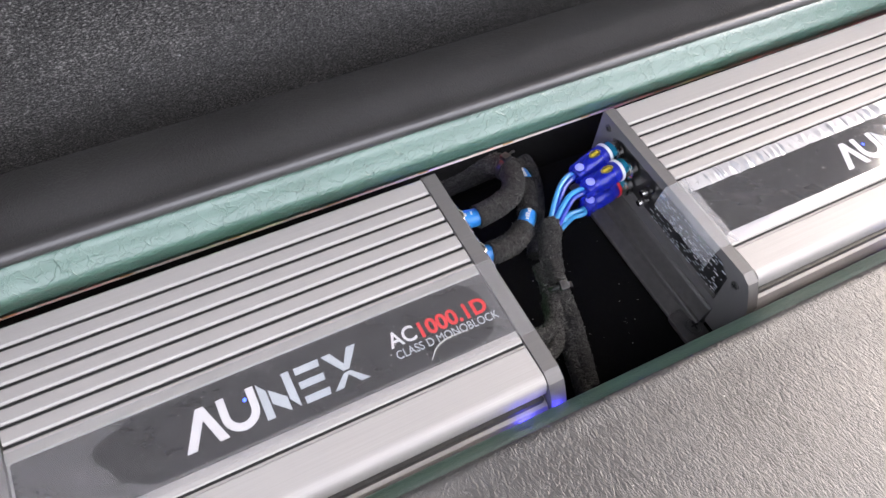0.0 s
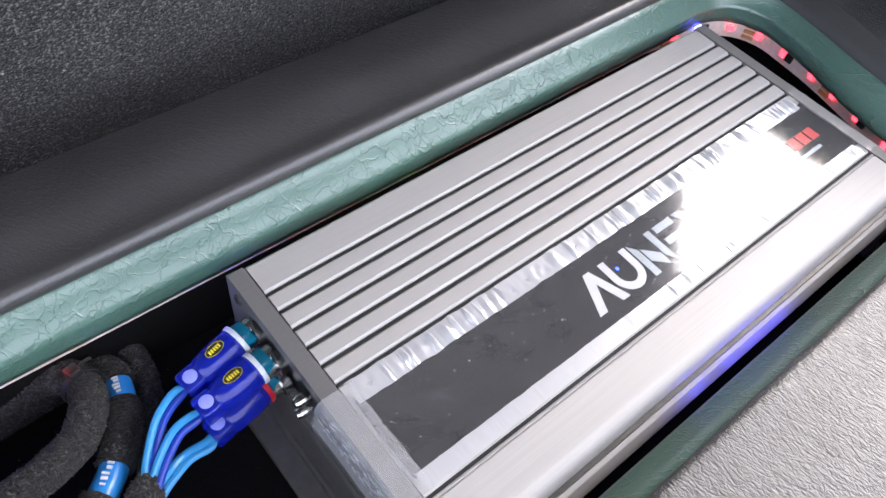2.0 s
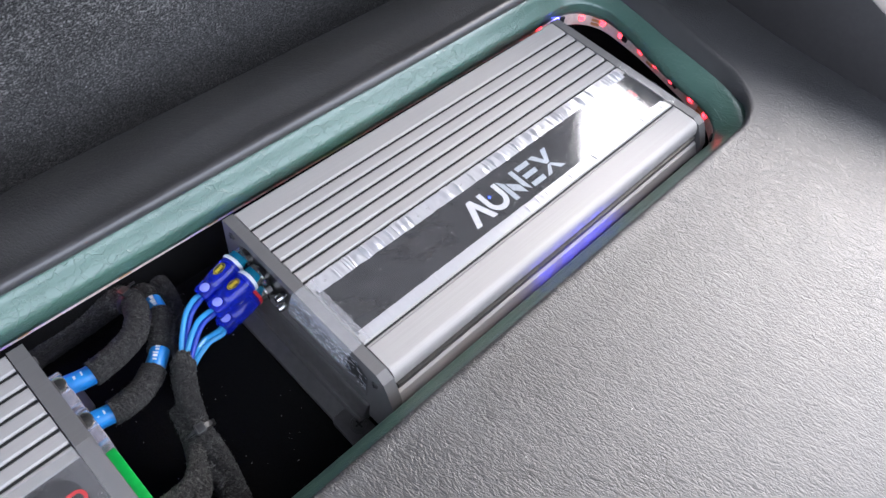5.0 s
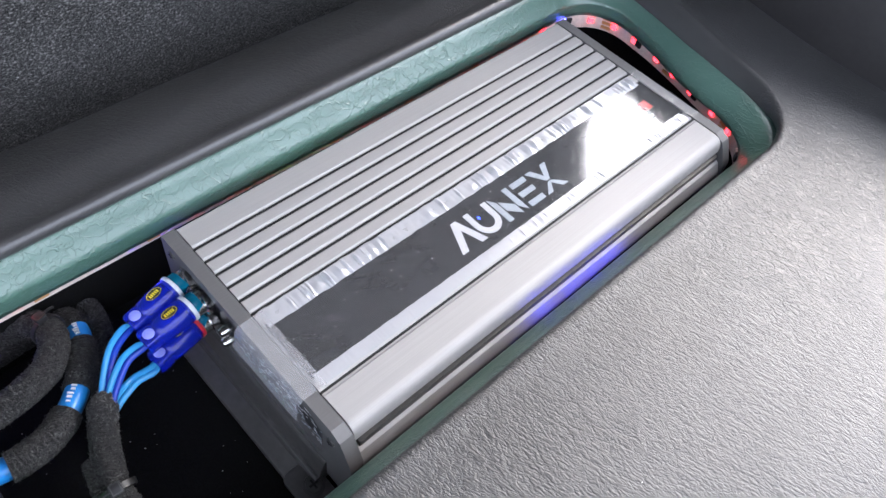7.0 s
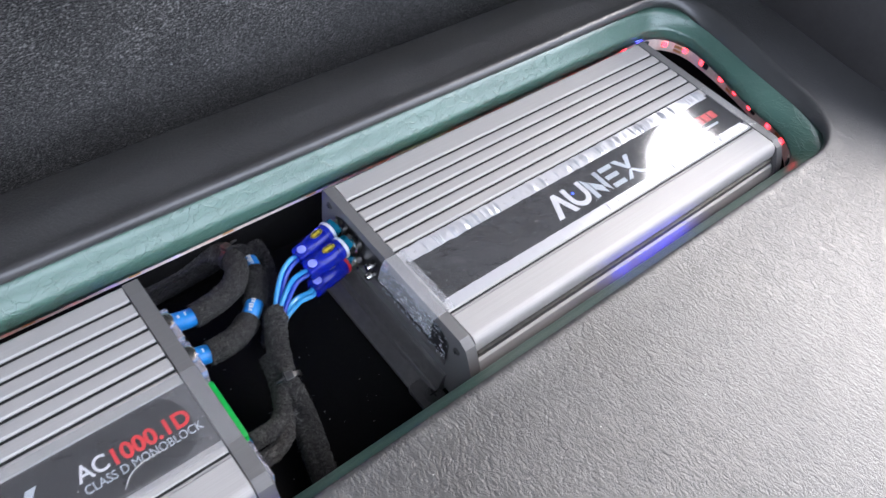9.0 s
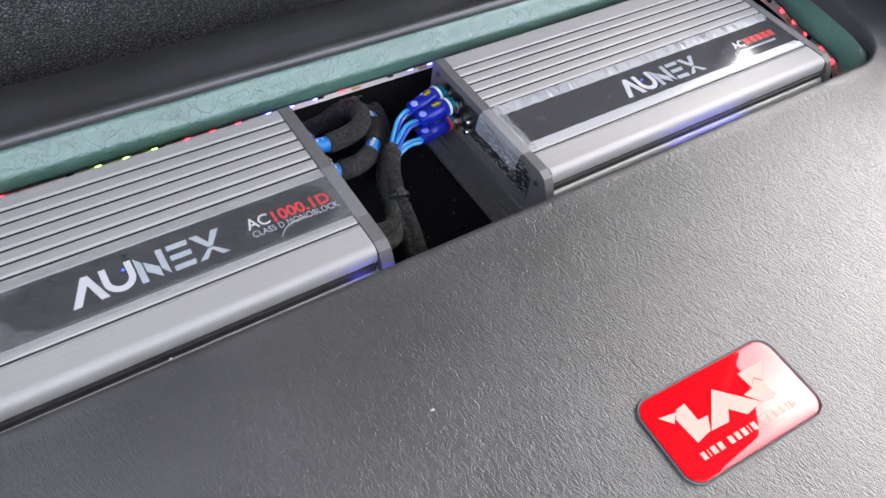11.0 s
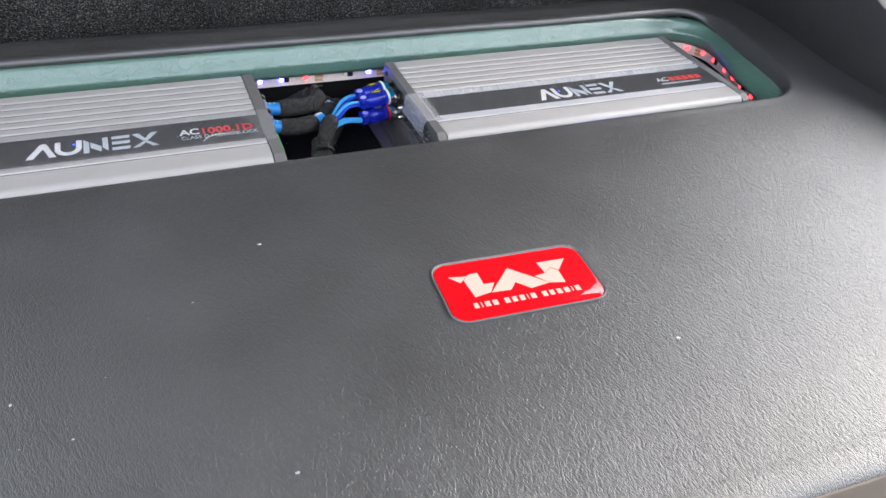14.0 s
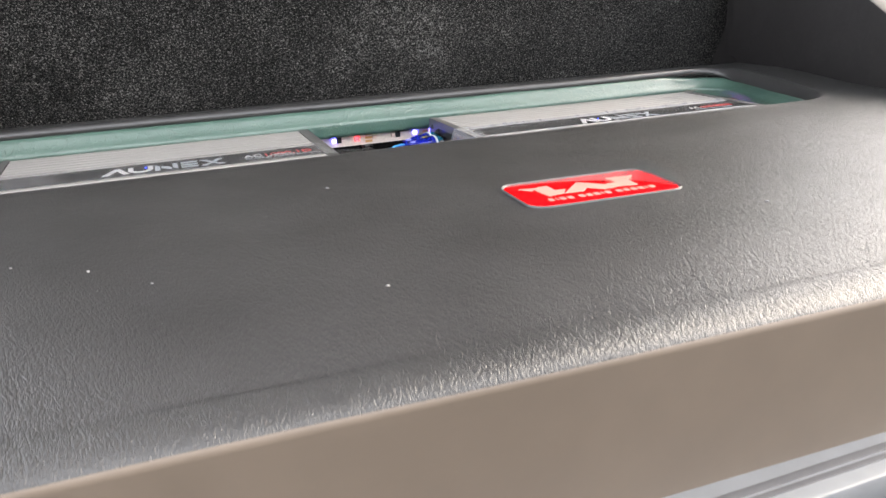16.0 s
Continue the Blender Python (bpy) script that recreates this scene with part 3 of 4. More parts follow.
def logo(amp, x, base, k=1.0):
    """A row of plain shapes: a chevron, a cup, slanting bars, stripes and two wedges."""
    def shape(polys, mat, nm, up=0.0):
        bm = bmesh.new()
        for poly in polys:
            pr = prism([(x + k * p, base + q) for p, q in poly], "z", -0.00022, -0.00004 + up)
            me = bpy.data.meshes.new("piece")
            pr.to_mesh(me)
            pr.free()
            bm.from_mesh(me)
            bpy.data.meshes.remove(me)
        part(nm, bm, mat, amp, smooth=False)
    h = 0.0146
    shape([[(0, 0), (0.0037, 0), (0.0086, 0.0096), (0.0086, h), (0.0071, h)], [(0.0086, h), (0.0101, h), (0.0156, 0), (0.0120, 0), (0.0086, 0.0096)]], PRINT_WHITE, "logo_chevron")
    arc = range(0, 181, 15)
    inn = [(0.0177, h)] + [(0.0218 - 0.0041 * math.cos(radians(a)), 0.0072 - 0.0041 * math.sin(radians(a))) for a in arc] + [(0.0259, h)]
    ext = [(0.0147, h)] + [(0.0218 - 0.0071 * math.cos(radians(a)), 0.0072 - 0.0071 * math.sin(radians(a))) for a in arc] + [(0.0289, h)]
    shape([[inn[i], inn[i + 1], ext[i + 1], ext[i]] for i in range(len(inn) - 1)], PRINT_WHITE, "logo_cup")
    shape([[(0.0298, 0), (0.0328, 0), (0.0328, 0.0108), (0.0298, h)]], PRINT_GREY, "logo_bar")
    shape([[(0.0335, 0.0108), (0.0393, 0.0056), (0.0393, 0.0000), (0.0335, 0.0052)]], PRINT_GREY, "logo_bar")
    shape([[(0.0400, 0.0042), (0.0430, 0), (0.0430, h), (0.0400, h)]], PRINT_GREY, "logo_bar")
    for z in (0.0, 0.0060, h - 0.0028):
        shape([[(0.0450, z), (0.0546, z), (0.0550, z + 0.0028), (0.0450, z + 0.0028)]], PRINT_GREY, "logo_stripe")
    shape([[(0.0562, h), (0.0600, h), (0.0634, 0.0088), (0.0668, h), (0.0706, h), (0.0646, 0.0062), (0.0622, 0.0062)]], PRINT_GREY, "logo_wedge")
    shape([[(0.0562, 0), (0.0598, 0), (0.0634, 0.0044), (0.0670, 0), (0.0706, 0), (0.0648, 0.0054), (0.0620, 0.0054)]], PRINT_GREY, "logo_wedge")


def screw(parent, m, r=0.0022):
    s = part("screw", lathe([(r * 0.7, -0.001), (r, 0.0), (r * 0.95, 0.0006), (r * 0.6, 0.0009)], m, 16), STEEL, parent, "dark cross-head screw")
    # cross slot: two black bars on the head in place of its shade
    bm = box(-r * 0.6, r * 0.6, -r * 0.13, r * 0.13, 0.0005, 0.00105)
    bm.transform(m)
    part("slot", bm, RECESS_SHADE, s, smooth=False)
    bm = box(-r * 0.13, r * 0.13, -r * 0.6, r * 0.6, 0.0005, 0.00105)
    bm.transform(m)
    part("slot", bm, RECESS_SHADE, s, smooth=False)


def end_plate(amp, xa, xb, face, rear):
    """Cast frame at one end: a rim with a sunk black connector panel. face: -1 left, 1 right."""
    y0, y1, z0 = -0.1024, rear + 0.0005, -0.046
    xo, xi = (xa, xb) if face < 0 else (xb, xa)
    f = [(y1, z0), (y1, -0.0008), (y1 - 0.001, 0.0003), (-0.0915, 0.0003), (-0.0962, -0.0022), (-0.0985, -0.0062), (y0, -0.0150), (y0, z0)]
    hb = -0.0290
    hole = [(y1 - 0.0115, hb), (y1 - 0.0115, -0.0085), (-0.004, -0.0052), (-0.0800, -0.0052), (-0.0868, -0.0105), (-0.0868, -0.0180), (-0.0868, hb), (-0.04, hb)]
    bm = bmesh.new()
    ro = [bm.verts.new((xo, a, b)) for a, b in f]
    ri = [bm.verts.new((xi, a, b)) for a, b in f]
    ho = [bm.verts.new((xo, a, b)) for a, b in hole]
    xd = xo + (0.0035 if face < 0 else -0.0035)
    hi = [bm.verts.new((xd, a, b)) for a, b in hole]
    k = len(f)
    for i in range(k):
        j = (i + 1) % k
        bm.faces.new((ro[i], ro[j], ri[j], ri[i]))
        bm.faces.new((ho[i], ho[j], hi[j], hi[i]))
        bm.faces.new((ro[i], ro[j], ho[j], ho[i]))
    bm.faces.new(ri)
    bm.faces.new(hi)
    bmesh.ops.recalc_face_normals(bm, faces=bm.faces)
    pl = part("end_plate", bm, ALU_DARK, amp, "dark grey anodised end plate", angle=25)
    bx = sorted((xd, xd + (-0.0008 if face < 0 else 0.0008)))
    panel = part("connector_panel", prism([(a * 0.985 - 0.0005, b) for a, b in hole], "x", *bx), BLACK, pl, "black printed connector panel", smooth=False)
    for y, z in ((rear - 0.0062, -0.0062), (-0.0915, -0.0090)):
        m = pose(xo, y, z, 0, -90 if face < 0 else 90, 0)
        screw(amp, m, 0.0021)
    return pl, bx[0] if face < 0 else bx[1]


def foot(amp, x, y, way):
    """A flat lug at the foot of the case, with one screw; way: -1 to the left, 1 to the right."""
    o = rounded(-0.0070, 0.0070, -0.0120, 0.0095, 0.0030, 5)
    ft = part("foot", prism([(x + a, y + b) for a, b in o], "z", -0.0500, -0.0468, 0.0006), FLANGE, amp, "rounded dark steel mounting foot")
    m = pose(x - way * 0.0012, y - 0.0010, -0.0466)
    part("washer", lathe([(0.0020, 0), (0.0044, 0), (0.0042, 0.0004), (0.0022, 0.0005)], m, 20), STEEL, ft)
    screw(ft, m @ pose(0, 0, 0.0004), 0.0034)


def amplifier(m, length, label, rear):
    amp = thing("amplifier", m, label, "amplifier", "amplifiers in the recess")
    body = part("case", prism(fin_profile(rear), "x", 0.0, length), ALU, amp, "ribbed silver anodised aluminium case", angle=17)
    # dark filler added in the front channel to imitate its shade
    part("channel_shade", box(0.0015, length - 0.0015, -0.0981, -0.0930, -0.0129, -0.0092), STEEL, body, smooth=False)
    # near-flush black strips paint the shade of the grooves
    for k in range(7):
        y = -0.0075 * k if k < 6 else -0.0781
        part("groove_shade", box(0.0, length, y - 0.00058, y + 0.00058, -0.0032, -0.0007), RECESS_SHADE, body, smooth=False)
    st = rounded(0.0012, length + 0.0003, -0.0721, -0.0441, 0.0008, 3)
    part("label_panel", prism(st, "z", -0.0007, -0.0002), STICKER, amp, "glossy black name label", smooth=False)
    return amp


def plates(amp, length, wide_l, wide_r, rear):
    return end_plate(amp, -wide_l, -0.0006, -1, rear), end_plate(amp, length + 0.0006, length + wide_r, 1, rear)


DEPTH = Matrix.Diagonal((1, 1.077, 1, 1))
AMP2 = pose(0.0093, 0.0006, -0.0060, 0, 0, 0.2) @ DEPTH
L2 = 0.2450
amp2 = amplifier(AMP2, L2, "silver ribbed car amplifier with peeling clear film over its label", 0.0130)
plates(amp2, L2, 0.0066, 0.0066, 0.0130)
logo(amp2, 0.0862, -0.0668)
L1 = 0.196
AMP1 = pose(-0.1065 - L1, 0.0, -0.0045, 0, 0, 0.3) @ Matrix.Diagonal((1, 1.115, 1, 1))
amp1 = amplifier(AMP1, L1, "silver ribbed mono car amplifier with black label", 0.0096)
plates(amp1, L1, 0.0050, 0.0078, 0.0096)
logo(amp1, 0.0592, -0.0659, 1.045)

# a blue indicator light shows through each label
for amp_, x_, y_ in ((amp2, 0.1062, -0.0570), (amp1, 0.0850, -0.0552)):
    part("indicator_light", lathe([(0.0001, 0.0), (0.0007, 0.0), (0.0007, 0.0001), (0.0001, 0.0001)], pose(x_, y_, -0.00004), 14), INDICATOR, amp_, "small lit blue indicator")

# model lettering
lettering("model_letters", "AC", 0.0090, PRINT_WHITE, amp1, pose(0.1458, -0.0592, -0.00010), bold=0.00012, squeeze=0.98)
lettering("model_number", "1000.1D", 0.0090, PRINT_RED, amp1, pose(0.1580, -0.0597, -0.00010), bold=0.00026, squeeze=1.06)
lettering("model_caption", "CLASS D MONOBLOCK", 0.0050, PRINT_GREY, amp1, pose(0.1460, -0.0643, -0.00010), squeeze=0.90)
lettering("model_letters", "AC", 0.0078, PRINT_WHITE, amp2, pose(0.1930, -0.0600, -0.00010), bold=0.00012)
for i in range(5):
    part("model_bar", box(0.2050 + 0.0062 * i, 0.2100 + 0.0062 * i, -0.0602, -0.0546, -0.00022, -0.00006), PRINT_RED, amp2, smooth=False)
part("caption_bar", box(0.1940, 0.2300, -0.0645, -0.0630, -0.00022, -0.00006), PRINT_GREY, amp2, smooth=False)


# clear film with crinkled edges over the second amplifier's label
def film_sheet(x0, x1, ya, yb, wave, nx, ny, lift, seed=1, rag=0.0, calm=-1.0):
    """A thin sheet with pleats of uneven width and height across x; left of calm it lies nearly flat."""
    rnd = random.Random(seed)
    pleats, x = [], x0
    while x < x1:
        w = rnd.choice((0.0012, 0.0018, 0.0026, 0.0040, 0.0060))
        pleats.append((x, w, rnd.random() ** 2, rnd.uniform(-0.25, 0.25)))
        x += w
    loops = []
    for j in range(ny + 1):
        t = j / ny
        row = []
        for x in np.linspace(x0, x1, nx):
            a, w, h, sl = max(p for p in pleats if p[0] <= x)
            u = (x - a) / w + sl * (t - 0.5)
            up = h * max(0.0, 1 - abs(2 * u - 1)) + 0.15 * noise.noise((x * 400, t * 3, seed))
            up *= 0.12 + 0.88 * ease((x - calm) / 0.02)
            edge_ = rag * noise.noise((x * 170, j, seed)) if j in (0, ny) else 0
            row.append((x, ya + (yb - ya) * t + edge_, lift + wave * up * math.sin(math.pi * min(0.93, max(0.07, t)))))
        loops.append(row)
    return skin(loops, close=False)


fm = part("protective_film", film_sheet(-0.006, L2 + 0.002, -0.0740, -0.0420, 0.00008, 60, 6, 0.00018), FILM, amp2, "clear peeling protective film")
part("film_wrinkle", film_sheet(0.002, L2 - 0.003, -0.0462, -0.0384, 0.0020, 520, 8, 0.00025, 5, 0.0005), FILM_EDGE, fm, "crinkled silvery film edge", angle=20)
part("film_wrinkle", film_sheet(0.002, L2 - 0.003, -0.0768, -0.0712, 0.0010, 460, 8, 0.00025, 9, 0.0002, 0.105), FILM_EDGE, fm, "crinkled silvery film edge", angle=20)
tear = film_sheet(-0.0195, 0.0205, 0.0, 0.0068, 0.0007, 60, 8, 0.0007, 3, 0.0012)
tear.transform(pose(L2 - 0.0005, -0.0570, 0, 0, 0, -90))
part("torn_film", tear, FILM_MARGIN, fm, "torn hazy film end over the end plate")
loops = []
for j, (x, z) in enumerate(((0.004, 0.0006), (-0.0072, 0.0007), (-0.0090, -0.0012), (-0.0098, -0.0060), (-0.0106, -0.0125))):
    loops.append([(x + 0.0006 * noise.noise((y * 120, z * 200, 2)), y, z + 0.0005 * noise.noise((y * 150, 5, j))) for y in np.linspace(-0.0390, -0.0770, 40)])
part("film_flap", skin(loops, close=False), FILM_FLAP, fm, "loose film flap folded over the end plate")
fm1 = part("protective_film", film_sheet(-0.004, L1 + 0.0075, -0.0750, -0.0400, 0.0001, 40, 6, 0.0005), FILM, amp1, "clear protective film")

def dense(points, step=0.0012):
    """The outline with points added along its sides."""
    out = []
    for p, q in zip(points, points[1:] + points[:1]):
        n = max(1, round(math.hypot(q[0] - p[0], q[1] - p[1]) / step))
        out += [(p[0] + (q[0] - p[0]) * i / n, p[1] + (q[1] - p[1]) * i / n) for i in range(n)]
    return out


# the film has come loose along its margin, raggedly at the far end
inner = dense(rounded(0.033, L1 - 0.0050, -0.0712, -0.0452, 0.011, 8))
rough_in = [(x + (0.011 * noise.noise((x * 40, y * 130, 4)) + 0.004 * noise.noise((x * 90, y * 420, 9))) * ease((0.060 - x) / 0.02), y) for x, y in inner]
mid_x, mid_y = L1 / 2 + 0.002, -0.0577
outer = []
for x, y in inner:
    k = min((L1 / 2 + 0.0053) / max(1e-6, abs(x - mid_x)), 0.0179 / max(1e-6, abs(y - mid_y)))
    outer.append((mid_x + (x - mid_x) * k, mid_y + (y - mid_y) * k))
part("film_margin", skin([[(x, y, 0.00065) for x, y in outer], [(x, y, 0.00060) for x, y in rough_in]]), FILM_MARGIN, fm1, "scuffed lifted margin of the film")
# a curled pale fibre on the label
fib = tube([(-0.1440, -0.0772, -0.0037), (-0.1400, -0.0732, -0.0031), (-0.1345, -0.0712, -0.0031), (-0.1285, -0.0710, -0.0033), (-0.1240, -0.0712, -0.0037)], lambda t: 0.00012 + 0.00022 * math.sin(math.pi * t), 6, 6)
tagged(part("stray_fibre", fib, LINT), "curled pale fibre lying on the black label", "fibre")

# print, knobs and sockets on the second amplifier's connector panel
rng = random.Random(4)
for k in range(13):
    y, z = -0.0845, -0.0278 + 0.0016 * k
    while y < -0.037:
        w = rng.uniform(0.0005, 0.0034)
        if rng.random() < 0.62:
            part("print_bar", box(-0.00525, -0.00505, y, y + w, z, z + rng.choice((0.00022, 0.00030, 0.00050))), PRINT_GREY if rng.random() < 0.7 else PRINT_WHITE, amp2, smooth=False)
        y += w + rng.uniform(0.0005, 0.0026)
for y, z in ((-0.0295, -0.0150), (-0.0300, -0.0225)):
    part("knob", lathe([(0.0022, 0), (0.0022, 0.004), (0.0016, 0.0055)], pose(-0.005, y, z, 0, -90, 0), 14), CHROME, amp2, "small bright adjusting knob")
for y, z in ((-0.002, -0.0145), (-0.0140, -0.0150), (-0.0155, -0.0272), (-0.0035, -0.0272)):
    part("socket", lathe([(0.0052, 0), (0.0052, 0.003), (0.0040, 0.0035), (0.0040, 0.0075)], pose(-0.005, y, z, 0, -90, 0), 18), CHROME, amp2, "round metal signal socket")
# a small dark nick on the front lip, built as a bent black tube
part("lip_nick", tube([(0.2040, -0.0992, -0.0172), (0.2055, -0.0978, -0.0165), (0.2078, -0.0985, -0.0168), (0.2085, -0.0975, -0.0160)], 0.0007, 8, 6), BLACK, amp2, "small dark nick on the front lip")
# base flange with two ridges and a foot
part("base_flange", prism([(-0.0206, -0.0500), (-0.0206, -0.0490), (-0.0198, -0.0480), (-0.0128, -0.0470), (-0.0124, -0.0448), (-0.0116, -0.0440), (-0.0104, -0.0442), (-0.0082, -0.0360), (-0.0072, -0.0345), (-0.001, -0.0345), (-0.001, -0.0500)], "y", -0.089, 0.008, 0.0003), FLANGE, amp2, "ridged dark grey base flange")
foot(amp2, -0.0148, -0.0885, -1)
foot(amp2, L2 + 0.010, -0.0915, 1)
foot(amp1, L1 + 0.010, 0.004, 1)


# terminals on the first amplifier
for y in (-0.0125, -0.0315):
    t = part("terminal_block", box(L1 + 0.0055, L1 + 0.0125, y - 0.0085, y + 0.0085, -0.034, -0.0085, 0.001), CLEAR, amp1, "clear plastic terminal block")
    part("terminal_screw", lathe([(0.0036, 0), (0.0036, 0.0015), (0.0024, 0.0022)], pose(L1 + 0.009, y + 0.002, -0.0088), 16), CHROME, t)
part("speaker_socket", box(L1 + 0.0055, L1 + 0.0120, -0.0715, -0.0430, -0.030, -0.0120, 0.0008), GREEN_PLASTIC, amp1, "bright green plastic connector")
t = part("terminal_block", box(L1 + 0.0055, L1 + 0.0115, -0.0905, -0.0730, -0.034, -0.0120, 0.001), CLEAR, amp1, "clear plastic terminal block")


# ---- cables ----
def fuzz(points, radius, count, seed):
    """Fine loose fibres standing off a taped cable."""
    rnd = random.Random(seed)
    line = spline(points, 6)
    bm = bmesh.new()
    for i in range(count):
        f = rnd.random() * (len(line) - 1.001)
        k = int(f)
        c = line[k].lerp(line[k + 1], f - k)
        d = (line[k + 1] - line[k]).normalized()
        side = d.cross(Vector((0.1, 0.2, 1))).normalized()
        a = rnd.uniform(0, 2 * math.pi)
        v = side * math.cos(a) + side.cross(d) * math.sin(a)
        w = d.cross(v)
        rr = radius(f / len(line)) if callable(radius) else radius
        base = c + v * (rr - 0.0001)
        lie = (d * rnd.uniform(-1, 1) + w * rnd.uniform(-1, 1) + v * rnd.uniform(0.05, 0.5)).normalized()
        ln, th = rnd.uniform(0.0006, 0.0021), rnd.uniform(0.00005, 0.00010)
        q = lie.cross(v).normalized() * th
        bm.faces.new([bm.verts.new(base + q), bm.verts.new(base - q), bm.verts.new(base + lie * ln + v * 0.0001)])
    return bm


def power_cable(points, bare, label, r=0.0058):
    """A taped power cable; bare: stretches of the way (from, to) where the blue jacket shows."""
    c = thing("power_cable", Matrix(), label, "power cable", "power cables")
    line = spline(points, 12)
    n = len(line) - 1
    jacket = part("jacket", tube(line, r * 0.80, 14, 1), BLUE_JACKET, c, "bright blue cable jacket")
    for a, b in bare:
        # a row of unreadable white print along the upper side
        p, q = line[round(a * n)], line[min(n, round(b * n) + 1)]
        m = Matrix.Translation(p) @ (q - p).to_track_quat("X", "Z").to_matrix().to_4x4()
        for k in range(5):
            u = (0.20 + 0.15 * k) * (q - p).length
            bar = box(u, u + 0.0007 + 0.0003 * (k % 2), -0.0012, 0.0004 + 0.0004 * (k % 3), r * 0.74, r * 0.86)
            bar.transform(m)
            part("print_bar", bar, PRINT_WHITE, jacket, smooth=False)
    cuts = [0.0] + [v for b in bare for v in b] + [1.0]
    for a, b in zip(cuts[::2], cuts[1::2]):
        seg = line[round(a * n):round(b * n) + 1]
        if len(seg) > 2:
            part("tape_sleeve", tube(seg, r, 28, 4, 0.0005, 620, rib=0.00013), FELT_TAPE, c, "fuzzy black fabric tape")
            part("tape_fuzz", fuzz(seg, r, 45 * len(seg), len(seg)), FUZZ, c, smooth=False)
    return c


power_cable([(-0.106, -0.0050, -0.0240), (-0.096, -0.0055, -0.0240), (-0.085, -0.0075, -0.0242), (-0.073, -0.0055, -0.0255), (-0.0595, 0.0000, -0.0275), (-0.0515, 0.0110, -0.0295), (-0.0510, 0.0215, -0.0325), (-0.0560, 0.0300, -0.0350), (-0.0700, 0.0345, -0.0390), (-0.090, 0.0340, -0.0420), (-0.14, 0.0300, -0.0450)], [(0.0, 0.205)], "blue power cable wrapped in black fabric tape")
power_cable([(-0.106, -0.0262, -0.0265), (-0.096, -0.0265, -0.0265), (-0.0825, -0.0275, -0.0285), (-0.0690, -0.0240, -0.0305), (-0.0555, -0.0125, -0.0335), (-0.0460, 0.0020, -0.0365), (-0.0415, 0.0160, -0.0395), (-0.0425, 0.0270, -0.0420), (-0.0520, 0.0325, -0.0450), (-0.075, 0.0330, -0.0480), (-0.14, 0.0300, -0.0500)], [(0.0, 0.165), (0.35, 0.41), (0.55, 0.62)], "blue power cable wrapped in black fabric tape, looped")
power_cable([(-0.106, -0.0770, -0.0290), (-0.097, -0.0765, -0.0290), (-0.089, -0.0760, -0.0310), (-0.0810, -0.0745, -0.0340), (-0.0735, -0.0690, -0.0365), (-0.0690, -0.0600, -0.0375), (-0.0660, -0.0500, -0.0370), (-0.0640, -0.0400, -0.0365)], [(0.0, 0.2)], "short blue speaker cable sleeved in black fabric", 0.0040)
power_cable([(-0.106, -0.0860, -0.0310), (-0.096, -0.0858, -0.0310), (-0.086, -0.0840, -0.0345), (-0.0770, -0.0780, -0.0400), (-0.0715, -0.0680, -0.0430), (-0.0680, -0.0560, -0.0430)], [(0.0, 0.2)], "short blue speaker cable sleeved in black fabric", 0.0036)


def loom(points, r, label):
    c = thing("cable_loom", Matrix(), label, "cable loom", "cable looms")
    part("tape_sleeve", tube(points, r, 26, 30, 0.0009, 480, rib=0.00012), FELT_TAPE, c)
    part("tape_fuzz", fuzz(points, r, 3000, 5), FUZZ, c, smooth=False)
    return c


loom([(-0.0465, -0.0225, -0.0275), (-0.0505, -0.0260, -0.0295), (-0.0555, -0.0340, -0.0325), (-0.0600, -0.0450, -0.0350), (-0.0625, -0.0550, -0.0370), (-0.0625, -0.0630, -0.0415), (-0.0630, -0.0720, -0.0455), (-0.0650, -0.0830, -0.0495), (-0.0690, -0.1000, -0.0540)], lambda t: min(0.0058, 0.0022 + 0.030 * t) - 0.0012 * t, "signal cables bundled in frayed black fabric tape")
loom([(-0.0640, -0.0560, -0.0400), (-0.0665, -0.0660, -0.0440), (-0.0680, -0.0770, -0.0480), (-0.0705, -0.0890, -0.0520), (-0.074, -0.105, -0.0545)], 0.0040, "thin cable loom in frayed black fabric tape")
loom([(-0.034, 0.0370, -0.0430), (-0.0315, 0.0260, -0.0450), (-0.0340, 0.0120, -0.0480), (-0.042, -0.004, -0.0510), (-0.055, -0.025, -0.0530)], 0.0042, "cable loom in black fabric tape along the floor")


